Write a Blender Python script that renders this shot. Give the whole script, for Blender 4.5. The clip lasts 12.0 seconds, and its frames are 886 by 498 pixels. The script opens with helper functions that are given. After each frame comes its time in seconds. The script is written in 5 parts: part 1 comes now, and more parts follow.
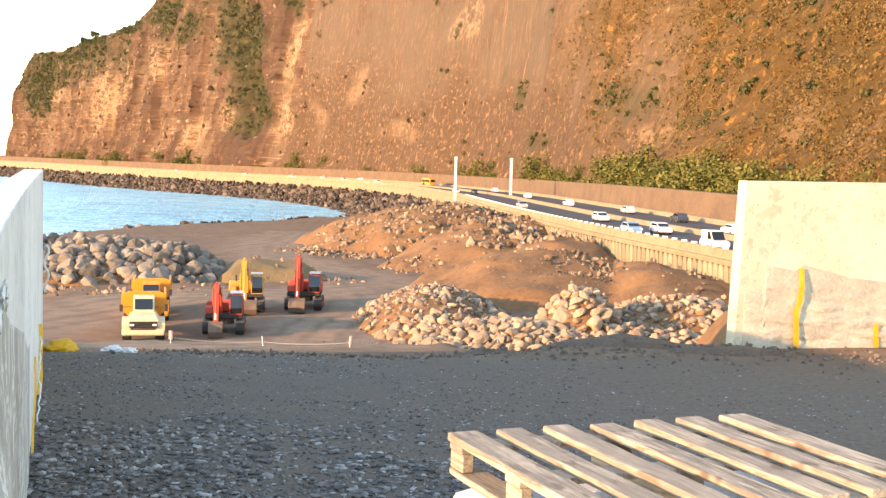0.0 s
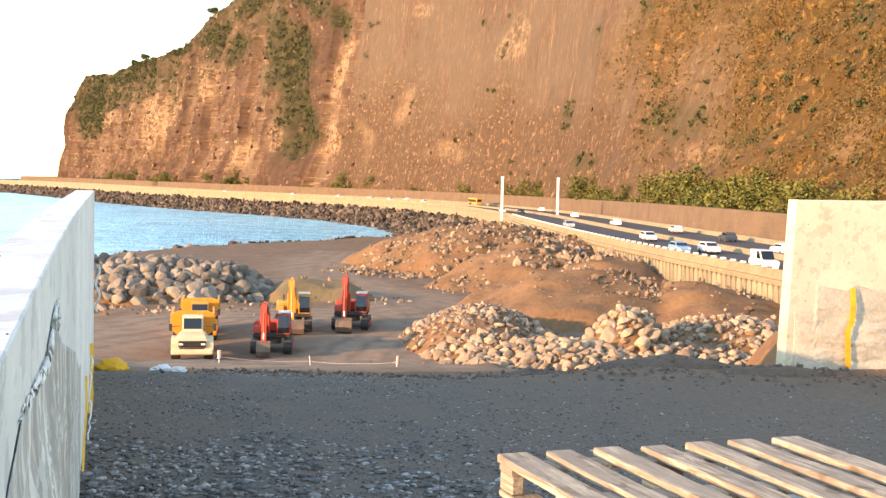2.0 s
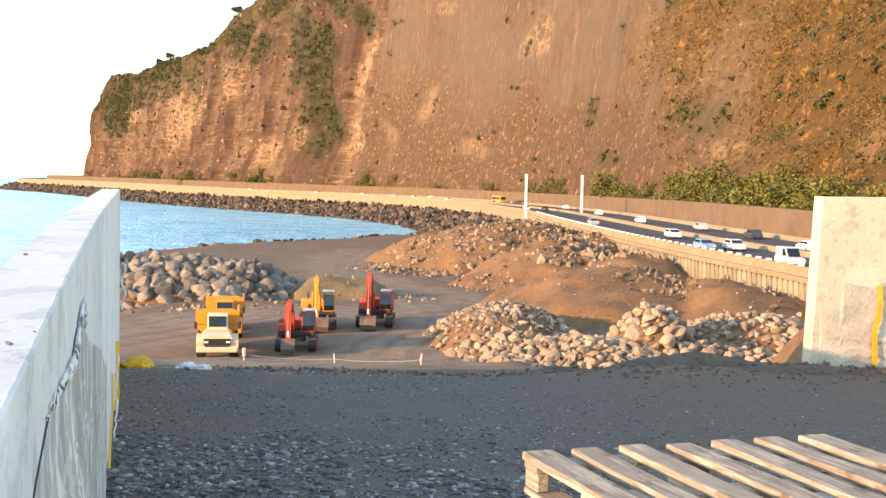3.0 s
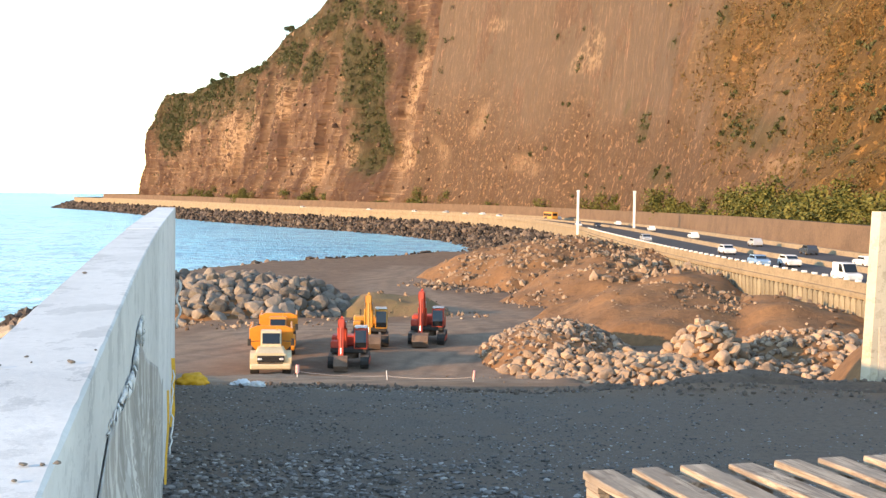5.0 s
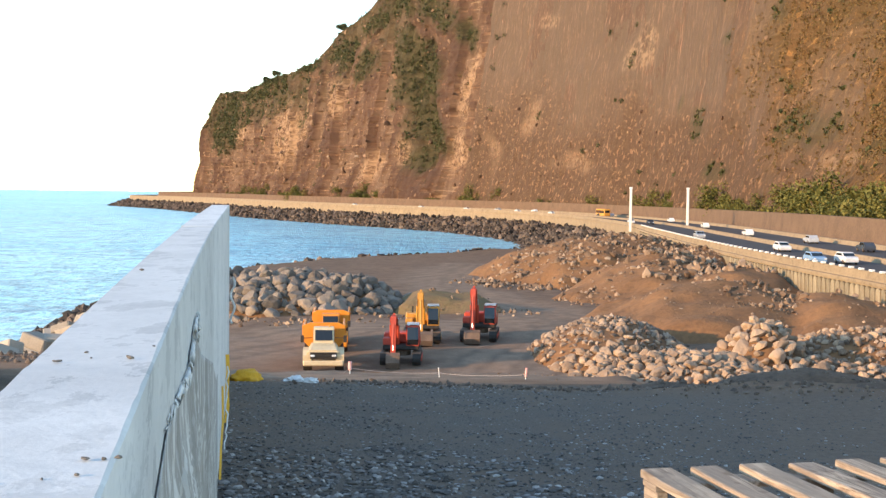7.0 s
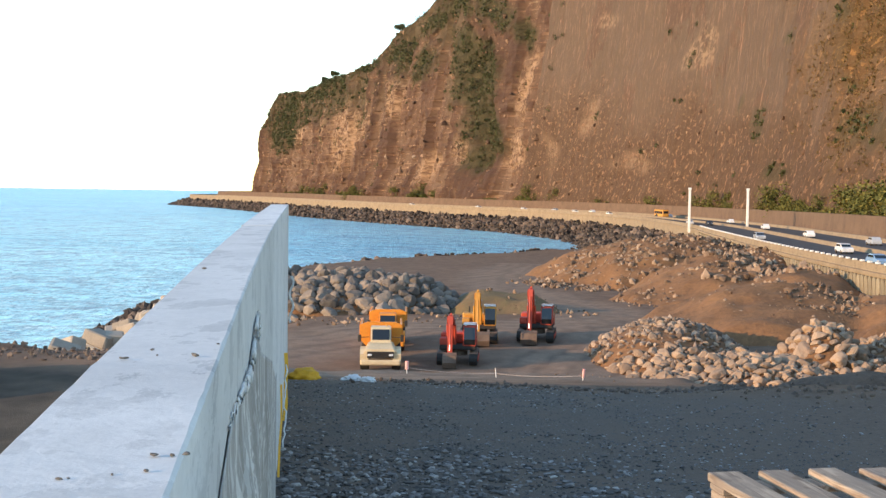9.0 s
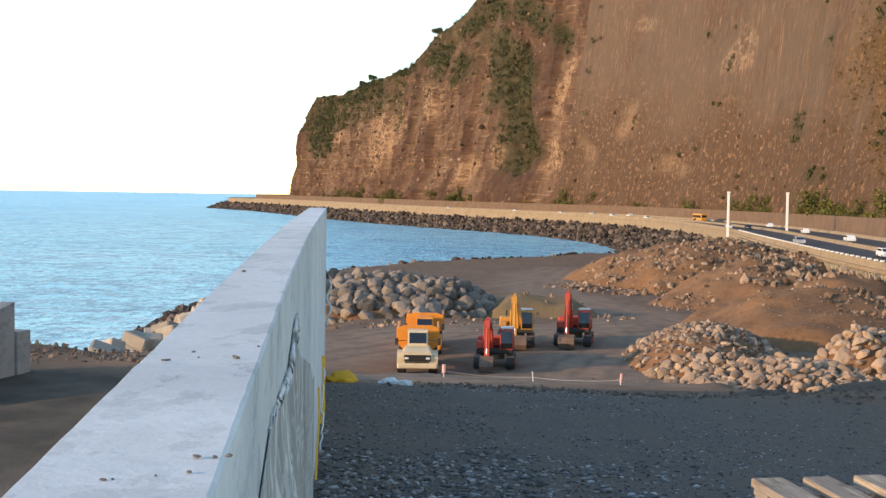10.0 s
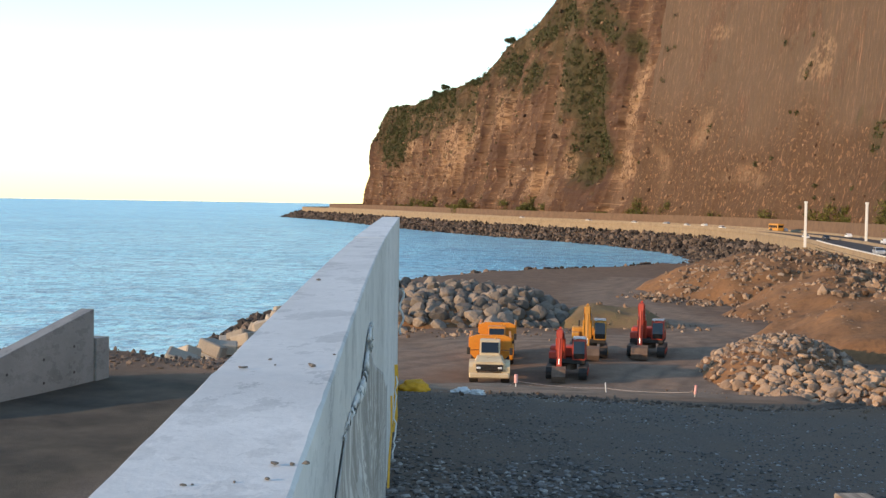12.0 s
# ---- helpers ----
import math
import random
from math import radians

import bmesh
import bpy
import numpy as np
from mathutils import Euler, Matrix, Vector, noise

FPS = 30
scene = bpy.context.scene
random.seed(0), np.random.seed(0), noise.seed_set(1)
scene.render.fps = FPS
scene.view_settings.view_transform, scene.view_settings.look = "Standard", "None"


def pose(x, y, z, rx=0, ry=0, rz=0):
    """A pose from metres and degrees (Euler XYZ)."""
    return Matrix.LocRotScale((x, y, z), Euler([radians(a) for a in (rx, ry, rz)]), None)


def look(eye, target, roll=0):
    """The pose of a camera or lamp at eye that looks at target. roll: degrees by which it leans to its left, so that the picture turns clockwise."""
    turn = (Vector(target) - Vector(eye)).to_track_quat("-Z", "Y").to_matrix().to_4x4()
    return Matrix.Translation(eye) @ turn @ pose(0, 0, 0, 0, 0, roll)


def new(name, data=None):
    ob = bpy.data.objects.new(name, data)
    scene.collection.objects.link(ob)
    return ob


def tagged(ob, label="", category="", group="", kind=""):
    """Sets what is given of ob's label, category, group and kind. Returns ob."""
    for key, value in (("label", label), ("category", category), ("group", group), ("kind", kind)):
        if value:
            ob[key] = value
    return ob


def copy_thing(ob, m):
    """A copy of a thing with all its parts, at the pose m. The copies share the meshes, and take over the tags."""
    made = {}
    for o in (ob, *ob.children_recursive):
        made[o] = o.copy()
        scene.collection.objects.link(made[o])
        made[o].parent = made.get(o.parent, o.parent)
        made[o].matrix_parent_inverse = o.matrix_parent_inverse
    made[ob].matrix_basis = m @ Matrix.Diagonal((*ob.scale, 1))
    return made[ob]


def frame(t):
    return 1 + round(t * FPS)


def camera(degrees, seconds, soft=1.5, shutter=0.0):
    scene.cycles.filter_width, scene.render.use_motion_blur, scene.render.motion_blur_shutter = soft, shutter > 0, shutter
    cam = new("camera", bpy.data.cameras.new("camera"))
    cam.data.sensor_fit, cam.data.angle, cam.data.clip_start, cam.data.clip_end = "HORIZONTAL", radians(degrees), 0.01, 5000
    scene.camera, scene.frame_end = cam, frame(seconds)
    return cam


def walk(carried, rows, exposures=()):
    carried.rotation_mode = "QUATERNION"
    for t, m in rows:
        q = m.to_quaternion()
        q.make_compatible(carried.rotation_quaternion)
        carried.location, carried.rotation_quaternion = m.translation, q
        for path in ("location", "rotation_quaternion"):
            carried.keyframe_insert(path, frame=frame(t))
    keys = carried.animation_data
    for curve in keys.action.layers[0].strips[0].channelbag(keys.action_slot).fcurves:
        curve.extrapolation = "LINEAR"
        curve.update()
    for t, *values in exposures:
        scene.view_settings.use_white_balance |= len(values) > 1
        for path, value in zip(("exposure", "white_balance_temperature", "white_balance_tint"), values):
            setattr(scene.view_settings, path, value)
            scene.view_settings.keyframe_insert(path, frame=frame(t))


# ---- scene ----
# camera: a hand-held pan to the left from a raised deck
EYE = 6.3
cam = camera(39.48, 12.0, soft=1.4)
ROWS = [  # t, x, z, yaw, pitch, roll
    (0, -0.0000, -0.0000, -0.000, -4.085, -1.420),
    (0.5, 0.0005, 0.0008, 0.598, -3.994, -1.402),
    (1, -0.0050, 0.0024, 1.196, -3.469, -1.398),
    (1.5, -0.0073, 0.0026, 1.683, -3.344, -1.214),
    (2, -0.0092, 0.0037, 2.187, -3.223, -1.235),
    (2.5, -0.0080, 0.0030, 2.777, -3.138, -1.031),
    (3, -0.0114, 0.0021, 3.297, -3.346, -1.075),
    (5, -0.0362, 0.0080, 5.706, -2.609, -0.765),
    (5.5, -0.0356, 0.0070, 6.354, -2.435, -0.769),
    (6, -0.0398, 0.0058, 6.909, -2.621, -0.644),
    (6.5, -0.0476, 0.0048, 7.690, -2.744, -0.546),
    (7, -0.0519, 0.0066, 8.109, -2.768, -0.641),
    (9, -0.0817, 0.0057, 10.747, -2.798, -0.794),
    (9.5, -0.0918, 0.0061, 11.634, -2.499, -0.834),
    (10, -0.0974, 0.0047, 12.465, -2.657, -0.857),
    (10.5, -0.1003, 0.0040, 13.189, -2.590, -0.811),
    (11, -0.1000, 0.0019, 14.078, -2.459, -0.637),
    (11.5, -0.1057, 0.0023, 14.987, -2.381, -0.695),
    (12, -0.1129, 0.0036, 15.823, -2.271, -0.918),
]
walk(cam, [(t, pose(x, 0, EYE + z, 90 + pitch, 0, yaw) @ pose(0, 0, 0, 0, 0, -roll)) for t, x, z, yaw, pitch, roll in ROWS],
     [(0, 2.72, 8200, 16), (3, 2.46, 7650, 13), (6, 2.12, 6950, 10), (9, 1.76, 6550, 9), (12, 1.38, 6600, 9)])

# ---- light: a low evening sun from the sea side, behind the camera's left shoulder ----
SUN_AZ, SUN_EL = 126.0, 11.5      # degrees, counter-clockwise from +y
world = bpy.data.worlds.new("evening_sky")
scene.world = world
world.use_nodes = True
wn = world.node_tree
sky = wn.nodes.new("ShaderNodeTexSky")
sky.sky_type, sky.sun_disc = "NISHITA", False
sky.sun_elevation, sky.sun_rotation = radians(SUN_EL), radians(-SUN_AZ)
sky.air_density, sky.dust_density, sky.ozone_density = 1.0, 0.0, 1.5
wn.links.new(sky.outputs[0], wn.nodes["Background"].inputs[0])
wn.nodes["Background"].inputs[1].default_value = 0.15
sun = new("sun", bpy.data.lights.new("sun", "SUN"))
sun.data.energy, sun.data.angle, sun.data.color = 1.95, radians(0.6), (1.0, 0.66, 0.38)
sa, se = radians(SUN_AZ), radians(SUN_EL)
sun.matrix_world = look((-math.sin(sa) * math.cos(se) * 50, math.cos(sa) * math.cos(se) * 50, math.sin(se) * 50), (0, 0, 0))


# ---- materials ----
def mat(name, rough=0.85, metal=0.0, spec=0.5):
    m = bpy.data.materials.new(name)
    m.use_nodes = True
    nt = m.node_tree
    b = nt.nodes["Principled BSDF"]
    b.inputs["Roughness"].default_value = rough
    b.inputs["Metallic"].default_value = metal
    b.inputs["Specular IOR Level"].default_value = spec
    return m, nt, b


def node(nt, kind, **vals):
    n = nt.nodes.new(kind)
    for k, v in vals.items():
        n.inputs[k].default_value = v
    return n


def coords(nt, scale=(1, 1, 1), space="Object"):
    tc = nt.nodes.new("ShaderNodeTexCoord")
    mp = nt.nodes.new("ShaderNodeMapping")
    mp.inputs["Scale"].default_value = scale
    nt.links.new(tc.outputs[space], mp.inputs[0])
    return mp.outputs[0]


def world_coords(nt, scale=(1, 1, 1)):
    g = nt.nodes.new("ShaderNodeNewGeometry")
    mp = nt.nodes.new("ShaderNodeMapping")
    mp.inputs["Scale"].default_value = scale
    nt.links.new(g.outputs["Position"], mp.inputs[0])
    return mp.outputs[0]


def noise_tex(nt, vec, scale, detail=5.0, rough=0.6, distortion=0.0):
    n = node(nt, "ShaderNodeTexNoise", Scale=scale, Detail=detail, Roughness=rough, Distortion=distortion)
    nt.links.new(vec, n.inputs["Vector"])
    return n.outputs["Fac"]


def ramp(nt, fac, stops):
    r = nt.nodes.new("ShaderNodeValToRGB")
    el = r.color_ramp.elements
    while len(el) < len(stops):
        el.new(0.5)
    for e, (p, c) in zip(el, stops):
        e.position, e.color = p, (*c, 1) if len(c) == 3 else c
    nt.links.new(fac, r.inputs[0])
    return r.outputs[0]


def grey(nt, fac, lo, hi):
    return ramp(nt, fac, [(lo, (0, 0, 0)), (hi, (1, 1, 1))])


def mix(nt, fac, a, b, kind="MIX"):
    m = nt.nodes.new("ShaderNodeMix")
    m.data_type, m.blend_type = "RGBA", kind
    for sock, v in ((m.inputs[0], fac), (m.inputs[6], a), (m.inputs[7], b)):
        if isinstance(v, bpy.types.NodeSocket):
            nt.links.new(v, sock)
        elif isinstance(v, tuple):
            sock.default_value = (*v, 1)
        else:
            sock.default_value = v
    return m.outputs[2]


def bump(nt, b, height, strength=0.5, dist=0.02):
    n = node(nt, "ShaderNodeBump", Strength=strength, Distance=dist)
    nt.links.new(height, n.inputs["Height"])
    nt.links.new(n.outputs[0], b.inputs["Normal"])


def colour(nt, b, c):
    if isinstance(c, tuple):
        b.inputs["Base Color"].default_value = (*c, 1)
    else:
        nt.links.new(c, b.inputs["Base Color"])


def varied(name, dark, light, scale, rough=0.85, metal=0.0, spec=0.4, bump_s=0.4, bump_d=0.02, per_object=0.0, fine=9.0):
    """A surface that wanders between two colours at two scales, with fine relief."""
    m, nt, b = mat(name, rough, metal, spec)
    v = coords(nt)
    big, small = noise_tex(nt, v, scale, 4), noise_tex(nt, v, scale * fine, 5, 0.65)
    c = mix(nt, grey(nt, mix(nt, 0.5, big, small), 0.3, 0.7), dark, light)
    if per_object:
        oi = nt.nodes.new("ShaderNodeObjectInfo")
        c = mix(nt, per_object, c, ramp(nt, oi.outputs["Random"], [(0, tuple(x * 0.6 for x in dark)), (0.5, tuple((x + y) / 2 for x, y in zip(dark, light))), (1, tuple(min(1, x * 1.15) for x in light))]))
    colour(nt, b, c)
    bump(nt, b, small, bump_s, bump_d)
    return m


def concrete_mat(name, dark, light):
    m, nt, b = mat(name, 0.8, 0, 0.35)
    v = world_coords(nt)
    big = noise_tex(nt, v, 0.35, 5, 0.65)
    fine = noise_tex(nt, v, 14.0, 6, 0.7)
    drip = noise_tex(nt, world_coords(nt, (0.7, 0.7, 0.12)), 1.0, 6, 0.7)
    c = mix(nt, grey(nt, big, 0.3, 0.7), dark, light)
    c = mix(nt, mix(nt, 0.2, (0, 0, 0), grey(nt, drip, 0.5, 0.75)), c, tuple(x * 0.72 for x in dark))
    c = mix(nt, mix(nt, 0.45, (0, 0, 0), grey(nt, fine, 0.45, 0.8)), c, tuple(x * 0.75 for x in dark))
    worn = noise_tex(nt, world_coords(nt, (1.6, 0.8, 1.6)), 1.5, 7, 0.72)
    c = mix(nt, mix(nt, 0.35, (0, 0, 0), grey(nt, worn, 0.5, 0.66)), c, tuple(x * 0.85 for x in dark))
    c = mix(nt, mix(nt, 0.35, (0, 0, 0), grey(nt, worn, 0.46, 0.32)), c, tuple(min(0.85, x * 1.15) for x in light))
    colour(nt, b, c)
    bump(nt, b, fine, 0.35, 0.01)
    return m


M_CONC = concrete_mat("cast_concrete", (0.35, 0.35, 0.35), (0.62, 0.61, 0.59))
# darker copy of the concrete: the seaward wall's shade is put into its colour
M_CONC_D = concrete_mat("shaded_cast_concrete", (0.14, 0.14, 0.14), (0.27, 0.267, 0.26))
M_CONC_R = concrete_mat("pale_cast_concrete", (0.34, 0.285, 0.205), (0.6, 0.52, 0.4))
M_ROAD = varied("asphalt", (0.04, 0.042, 0.047), (0.07, 0.07, 0.075), 0.15, 0.8, fine=12)
M_SOIL = varied("orange_soil", (0.11, 0.053, 0.023), (0.275, 0.136, 0.055), 0.22, 0.95, bump_s=0.9, bump_d=0.15)
M_BARRIER = varied("brown_stone_barrier", (0.09, 0.056, 0.036), (0.185, 0.115, 0.07), 0.25, 0.95, bump_s=0.6, bump_d=0.1)
M_SEAWALL = concrete_mat("weathered_seawall_concrete", (0.16, 0.115, 0.07), (0.3, 0.222, 0.138))
M_BOULDER = varied("quarry_boulder", (0.06, 0.051, 0.044), (0.3, 0.235, 0.18), 0.6, 0.9, bump_s=0.9, bump_d=0.08, per_object=0.5)
M_PALE_BOULDER = varied("pale_quarry_boulder", (0.18, 0.119, 0.076), (0.48, 0.335, 0.22), 0.8, 0.9, bump_s=0.7, bump_d=0.05, per_object=0.45)


def ground_mat():
    m, nt, b = mat("site_ground", 0.93, 0, 0.25)
    v = world_coords(nt)
    sep = nt.nodes.new("ShaderNodeSeparateXYZ")
    nt.links.new(v, sep.inputs[0])
    big = noise_tex(nt, v, 0.06, 5, 0.6)
    mid = noise_tex(nt, v, 0.5, 6, 0.65)
    fine = noise_tex(nt, v, 5.0, 6, 0.7)
    grit = noise_tex(nt, v, 22.0, 4, 0.7)
    gravel = mix(nt, grey(nt, grit, 0.35, 0.7), (0.062, 0.051, 0.042), (0.205, 0.17, 0.142))
    gravel = mix(nt, grey(nt, mid, 0.4, 0.65), gravel, (0.15, 0.113, 0.086))
    silt = nt.nodes.new("ShaderNodeMapRange")
    nt.links.new(sep.outputs[0], silt.inputs[0])
    silt.inputs[1].default_value, silt.inputs[2].default_value = -4.0, 6.0
    gravel = mix(nt, mix(nt, 0.75, (0, 0, 0), silt.outputs[0]), gravel, mix(nt, grey(nt, fine, 0.3, 0.7), (0.1, 0.068, 0.048), (0.195, 0.133, 0.095)))
    dirt = mix(nt, grey(nt, mid, 0.3, 0.7), (0.128, 0.076, 0.047), (0.245, 0.153, 0.096))
    al = nt.nodes.new('ShaderNodeAttribute')
    al.attribute_name = 'lane'
    dirt = mix(nt, mix(nt, 0.8, (0, 0, 0), al.outputs['Fac']), dirt, mix(nt, grey(nt, mid, 0.3, 0.7), (0.225, 0.15, 0.1), (0.34, 0.235, 0.16)))
    at = nt.nodes.new('ShaderNodeAttribute')
    at.attribute_name = 'ruts'
    dirt = mix(nt, mix(nt, 0.6, (0, 0, 0), at.outputs['Fac']), dirt, (0.045, 0.033, 0.026))
    dirt = mix(nt, mix(nt, 0.5, (0, 0, 0), grey(nt, fine, 0.4, 0.75)), dirt, (0.105, 0.071, 0.051))
    # where the quarry gravel of the platform gives way to the brown haul yard
    add = node(nt, "ShaderNodeMath")
    add.operation = "MULTIPLY_ADD"
    nt.links.new(big, add.inputs[0])
    add.inputs[1].default_value = 14.0
    nt.links.new(sep.outputs[1], add.inputs[2])
    edge = node(nt, "ShaderNodeMapRange")
    nt.links.new(add.outputs[0], edge.inputs[0])
    edge.inputs[1].default_value, edge.inputs[2].default_value = 45.0, 48.5
    c = mix(nt, edge.outputs[0], gravel, dirt)
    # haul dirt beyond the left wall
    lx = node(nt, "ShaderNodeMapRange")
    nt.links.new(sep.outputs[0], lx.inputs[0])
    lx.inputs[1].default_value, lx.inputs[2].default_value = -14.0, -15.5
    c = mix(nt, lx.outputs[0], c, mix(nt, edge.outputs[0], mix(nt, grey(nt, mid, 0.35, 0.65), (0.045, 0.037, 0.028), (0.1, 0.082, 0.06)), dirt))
    colour(nt, b, c)
    bump(nt, b, mix(nt, 0.5, fine, grit), 0.8, 0.06)
    return m


M_GROUND = ground_mat()


def water_mat():
    m, nt, b = mat("sea_water", 0.3, 0, 0.45)
    b.inputs["IOR"].default_value = 1.33
    v = world_coords(nt, (1, 0.55, 1))
    swell = noise_tex(nt, v, 0.09, 4, 0.6, 0.5)
    chop = noise_tex(nt, v, 0.6, 5, 0.65, 0.4)
    wide = noise_tex(nt, world_coords(nt, (0.006, 0.012, 1)), 1.0, 3)
    # bright base: the sky's reflection is painted into the water colour
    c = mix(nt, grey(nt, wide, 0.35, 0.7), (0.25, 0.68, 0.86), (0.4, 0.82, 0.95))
    # two dark layers paint wave shading, the pale last one paints glints
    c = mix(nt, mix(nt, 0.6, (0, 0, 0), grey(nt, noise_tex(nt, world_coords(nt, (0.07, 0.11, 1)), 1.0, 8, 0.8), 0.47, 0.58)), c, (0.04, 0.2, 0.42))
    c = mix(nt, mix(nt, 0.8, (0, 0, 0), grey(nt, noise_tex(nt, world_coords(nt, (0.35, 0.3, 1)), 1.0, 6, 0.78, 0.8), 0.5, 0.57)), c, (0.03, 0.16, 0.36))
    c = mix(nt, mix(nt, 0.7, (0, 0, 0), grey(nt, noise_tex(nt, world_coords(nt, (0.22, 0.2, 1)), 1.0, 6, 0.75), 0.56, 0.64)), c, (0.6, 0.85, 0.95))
    colour(nt, b, c)
    bump(nt, b, mix(nt, 0.5, swell, chop), 1.0, 3.5)
    return m


M_WATER = water_mat()


# ---- mesh helpers ----
def link_mesh(name, verts, faces, material, smooth=False):
    me = bpy.data.meshes.new(name)
    me.from_pydata([tuple(map(float, v)) for v in verts], [], [tuple(map(int, f)) for f in faces])
    me.materials.append(material)
    if smooth:
        me.shade_smooth()
    me.update()
    return new(name, me)


def from_bm(name, bm, material, smooth=False):
    me = bpy.data.meshes.new(name)
    bmesh.ops.recalc_face_normals(bm, faces=bm.faces)
    bm.to_mesh(me)
    bm.free()
    me.materials.append(material)
    if smooth:
        me.shade_smooth()
    return me


def part(name, bm, material, parent, label="", smooth=False):
    ob = new(name, from_bm(name, bm, material, smooth))
    ob.parent = parent
    return tagged(ob, label)


def thing(name, m, label, category, group="", kind=""):
    ob = new(name)
    ob.matrix_basis = m
    ob.empty_display_size = 0.2
    return tagged(ob, label, category, group, kind)


def box(bm, lo, hi, bevel=0.0, m=None):
    """A box between two corners, bevelled, added to bm."""
    ctr, size = [(a + b) / 2 for a, b in zip(lo, hi)], [b - a for a, b in zip(lo, hi)]
    r = bmesh.ops.create_cube(bm, size=1, matrix=(m or Matrix()) @ Matrix.Translation(ctr) @ Matrix.Diagonal((*size, 1)))
    if bevel:
        es = {e for v in r["verts"] for e in v.link_edges}
        bmesh.ops.bevel(bm, geom=list(es), offset=bevel, segments=1, affect="EDGES")
    return bm


def prism(bm, profile, x0, x1, m=None):
    """A profile in (y, z) drawn out along x."""
    m = m or Matrix()
    a = [bm.verts.new(m @ Vector((x0, y, z))) for y, z in profile]
    b = [bm.verts.new(m @ Vector((x1, y, z))) for y, z in profile]
    bm.faces.new(a), bm.faces.new(b[::-1])
    for i in range(len(a)):
        j = (i + 1) % len(a)
        bm.faces.new((a[i], b[i], b[j], a[j]))
    return bm


def tube(bm, a, b, r0, r1=None, seg=10):
    a, b = Vector(a), Vector(b)
    q = (b - a).to_track_quat("Z", "Y").to_matrix().to_4x4()
    bmesh.ops.create_cone(bm, cap_ends=True, segments=seg, radius1=r0, radius2=r1 if r1 is not None else r0, depth=(b - a).length,
                          matrix=Matrix.Translation((a + b) / 2) @ q)
    return bm


def fbm(x, y, octaves=4, seed=0.0):
    """Smooth value noise on numpy arrays, about -1 to 1."""
    out, amp, tot = np.zeros(np.broadcast(x, y).shape), 1.0, 0.0
    for o in range(octaves):
        xi, yi = np.floor(x), np.floor(y)
        fx, fy = x - xi, y - yi
        fx, fy = fx * fx * (3 - 2 * fx), fy * fy * (3 - 2 * fy)

        def h(a, b):
            s = np.sin(a * 127.1 + b * 311.7 + seed * 17.3 + o * 5.1) * 43758.5453
            return (s - np.floor(s)) * 2 - 1
        v = (h(xi, yi) * (1 - fx) + h(xi + 1, yi) * fx) * (1 - fy) + (h(xi, yi + 1) * (1 - fx) + h(xi + 1, yi + 1) * fx) * fy
        out, tot = out + v * amp, tot + amp
        x, y, amp = x * 2.03 + 3.7, y * 2.03 + 1.9, amp * 0.5
    return out / tot


def sstep(a, b, x):
    k = np.clip((x - a) / (b - a), 0, 1)
    return k * k * (3 - 2 * k)


def grid_faces(nu, nv):
    i, j = np.meshgrid(np.arange(nu - 1), np.arange(nv - 1), indexing="ij")
    k = (i * nv + j).ravel()
    return np.stack([k, k + nv, k + nv + 1, k + 1], 1)


# ---- the land ----
SEA = -13.7
SHORE_Y = [-80, 45, 60, 100, 125, 160, 230, 295, 344, 383, 410, 4000]
SHORE_X = [-45, -45, -52, -52, -58, -66, -72, -68, -52, -37, -15, 30]


def land(x, y):
    """Height of the ground: a gravel platform, a ramp down to the haul yard, the shore."""
    crest = 38.5 + 5.5 * sstep(-2, 8, x) + 4 * sstep(-14, -16, x)
    run = 45 - 31 * sstep(0, 6, x) - 32 * sstep(-14, -18, x)
    ky = np.clip((y - crest) / run, 0, 1)
    z = -6.1 * (ky - 0.06 * np.sin(ky * 2 * np.pi) * (run < 20))
    z = z * 1.0 - 1.9 * sstep(100, 190, y) - 3.8 * sstep(170, 370, y)
    rough = fbm(x * 0.12, y * 0.12, 4) * 0.35 * sstep(40, 60, y) + fbm(x * 0.8, y * 0.8, 3, 2) * 0.05
    z = z + rough
    z = z - 3.6 * sstep(-33, -46, x) * sstep(52, 75, y) * sstep(190, 150, y)
    edge = np.interp(y, SHORE_Y, SHORE_X) + fbm(x * 0.05, y * 0.06, 3, 5) * 3
    z = np.where(y > 395, np.minimum(z, -9.5 - (y - 395) * 0.1), z)
    return SEA - 3 + (z - SEA + 3) * sstep(-7, 2, x - edge)


def soil(x, y, cx, cy, rx, ry, top, toe):
    d = np.hypot((x - cx) / rx, (y - cy) / ry) * (1 + 0.22 * fbm(x * 0.09 + cx, y * 0.09, 3, cx))
    k = np.clip(1 - d, 0, 1)
    return toe + (top - toe) * (1 - (1 - k) ** 2 * 1.0) * sstep(0, 0.12, k) ** 0.5


xs = np.concatenate([[-4000, -900, -300, -150, -110], np.arange(-90, -30, 1.5), np.arange(-30, 40, 0.6), np.arange(40, 110, 4), [150, 300, 900, 4000]])
ys = np.concatenate([[-4000, -600, -150, -60, -30, -10, 0, 8, 14], np.arange(18, 130, 0.6), np.arange(130, 440, 2.5), [480, 600, 900, 1500, 4000]])
gx, gy = np.meshgrid(xs, ys, indexing="ij")
gz = land(gx, gy)
gz = np.where((gx > 110) | (gy > 450), SEA - 4, gz)
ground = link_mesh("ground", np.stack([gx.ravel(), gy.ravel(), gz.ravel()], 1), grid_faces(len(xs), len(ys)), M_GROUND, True)


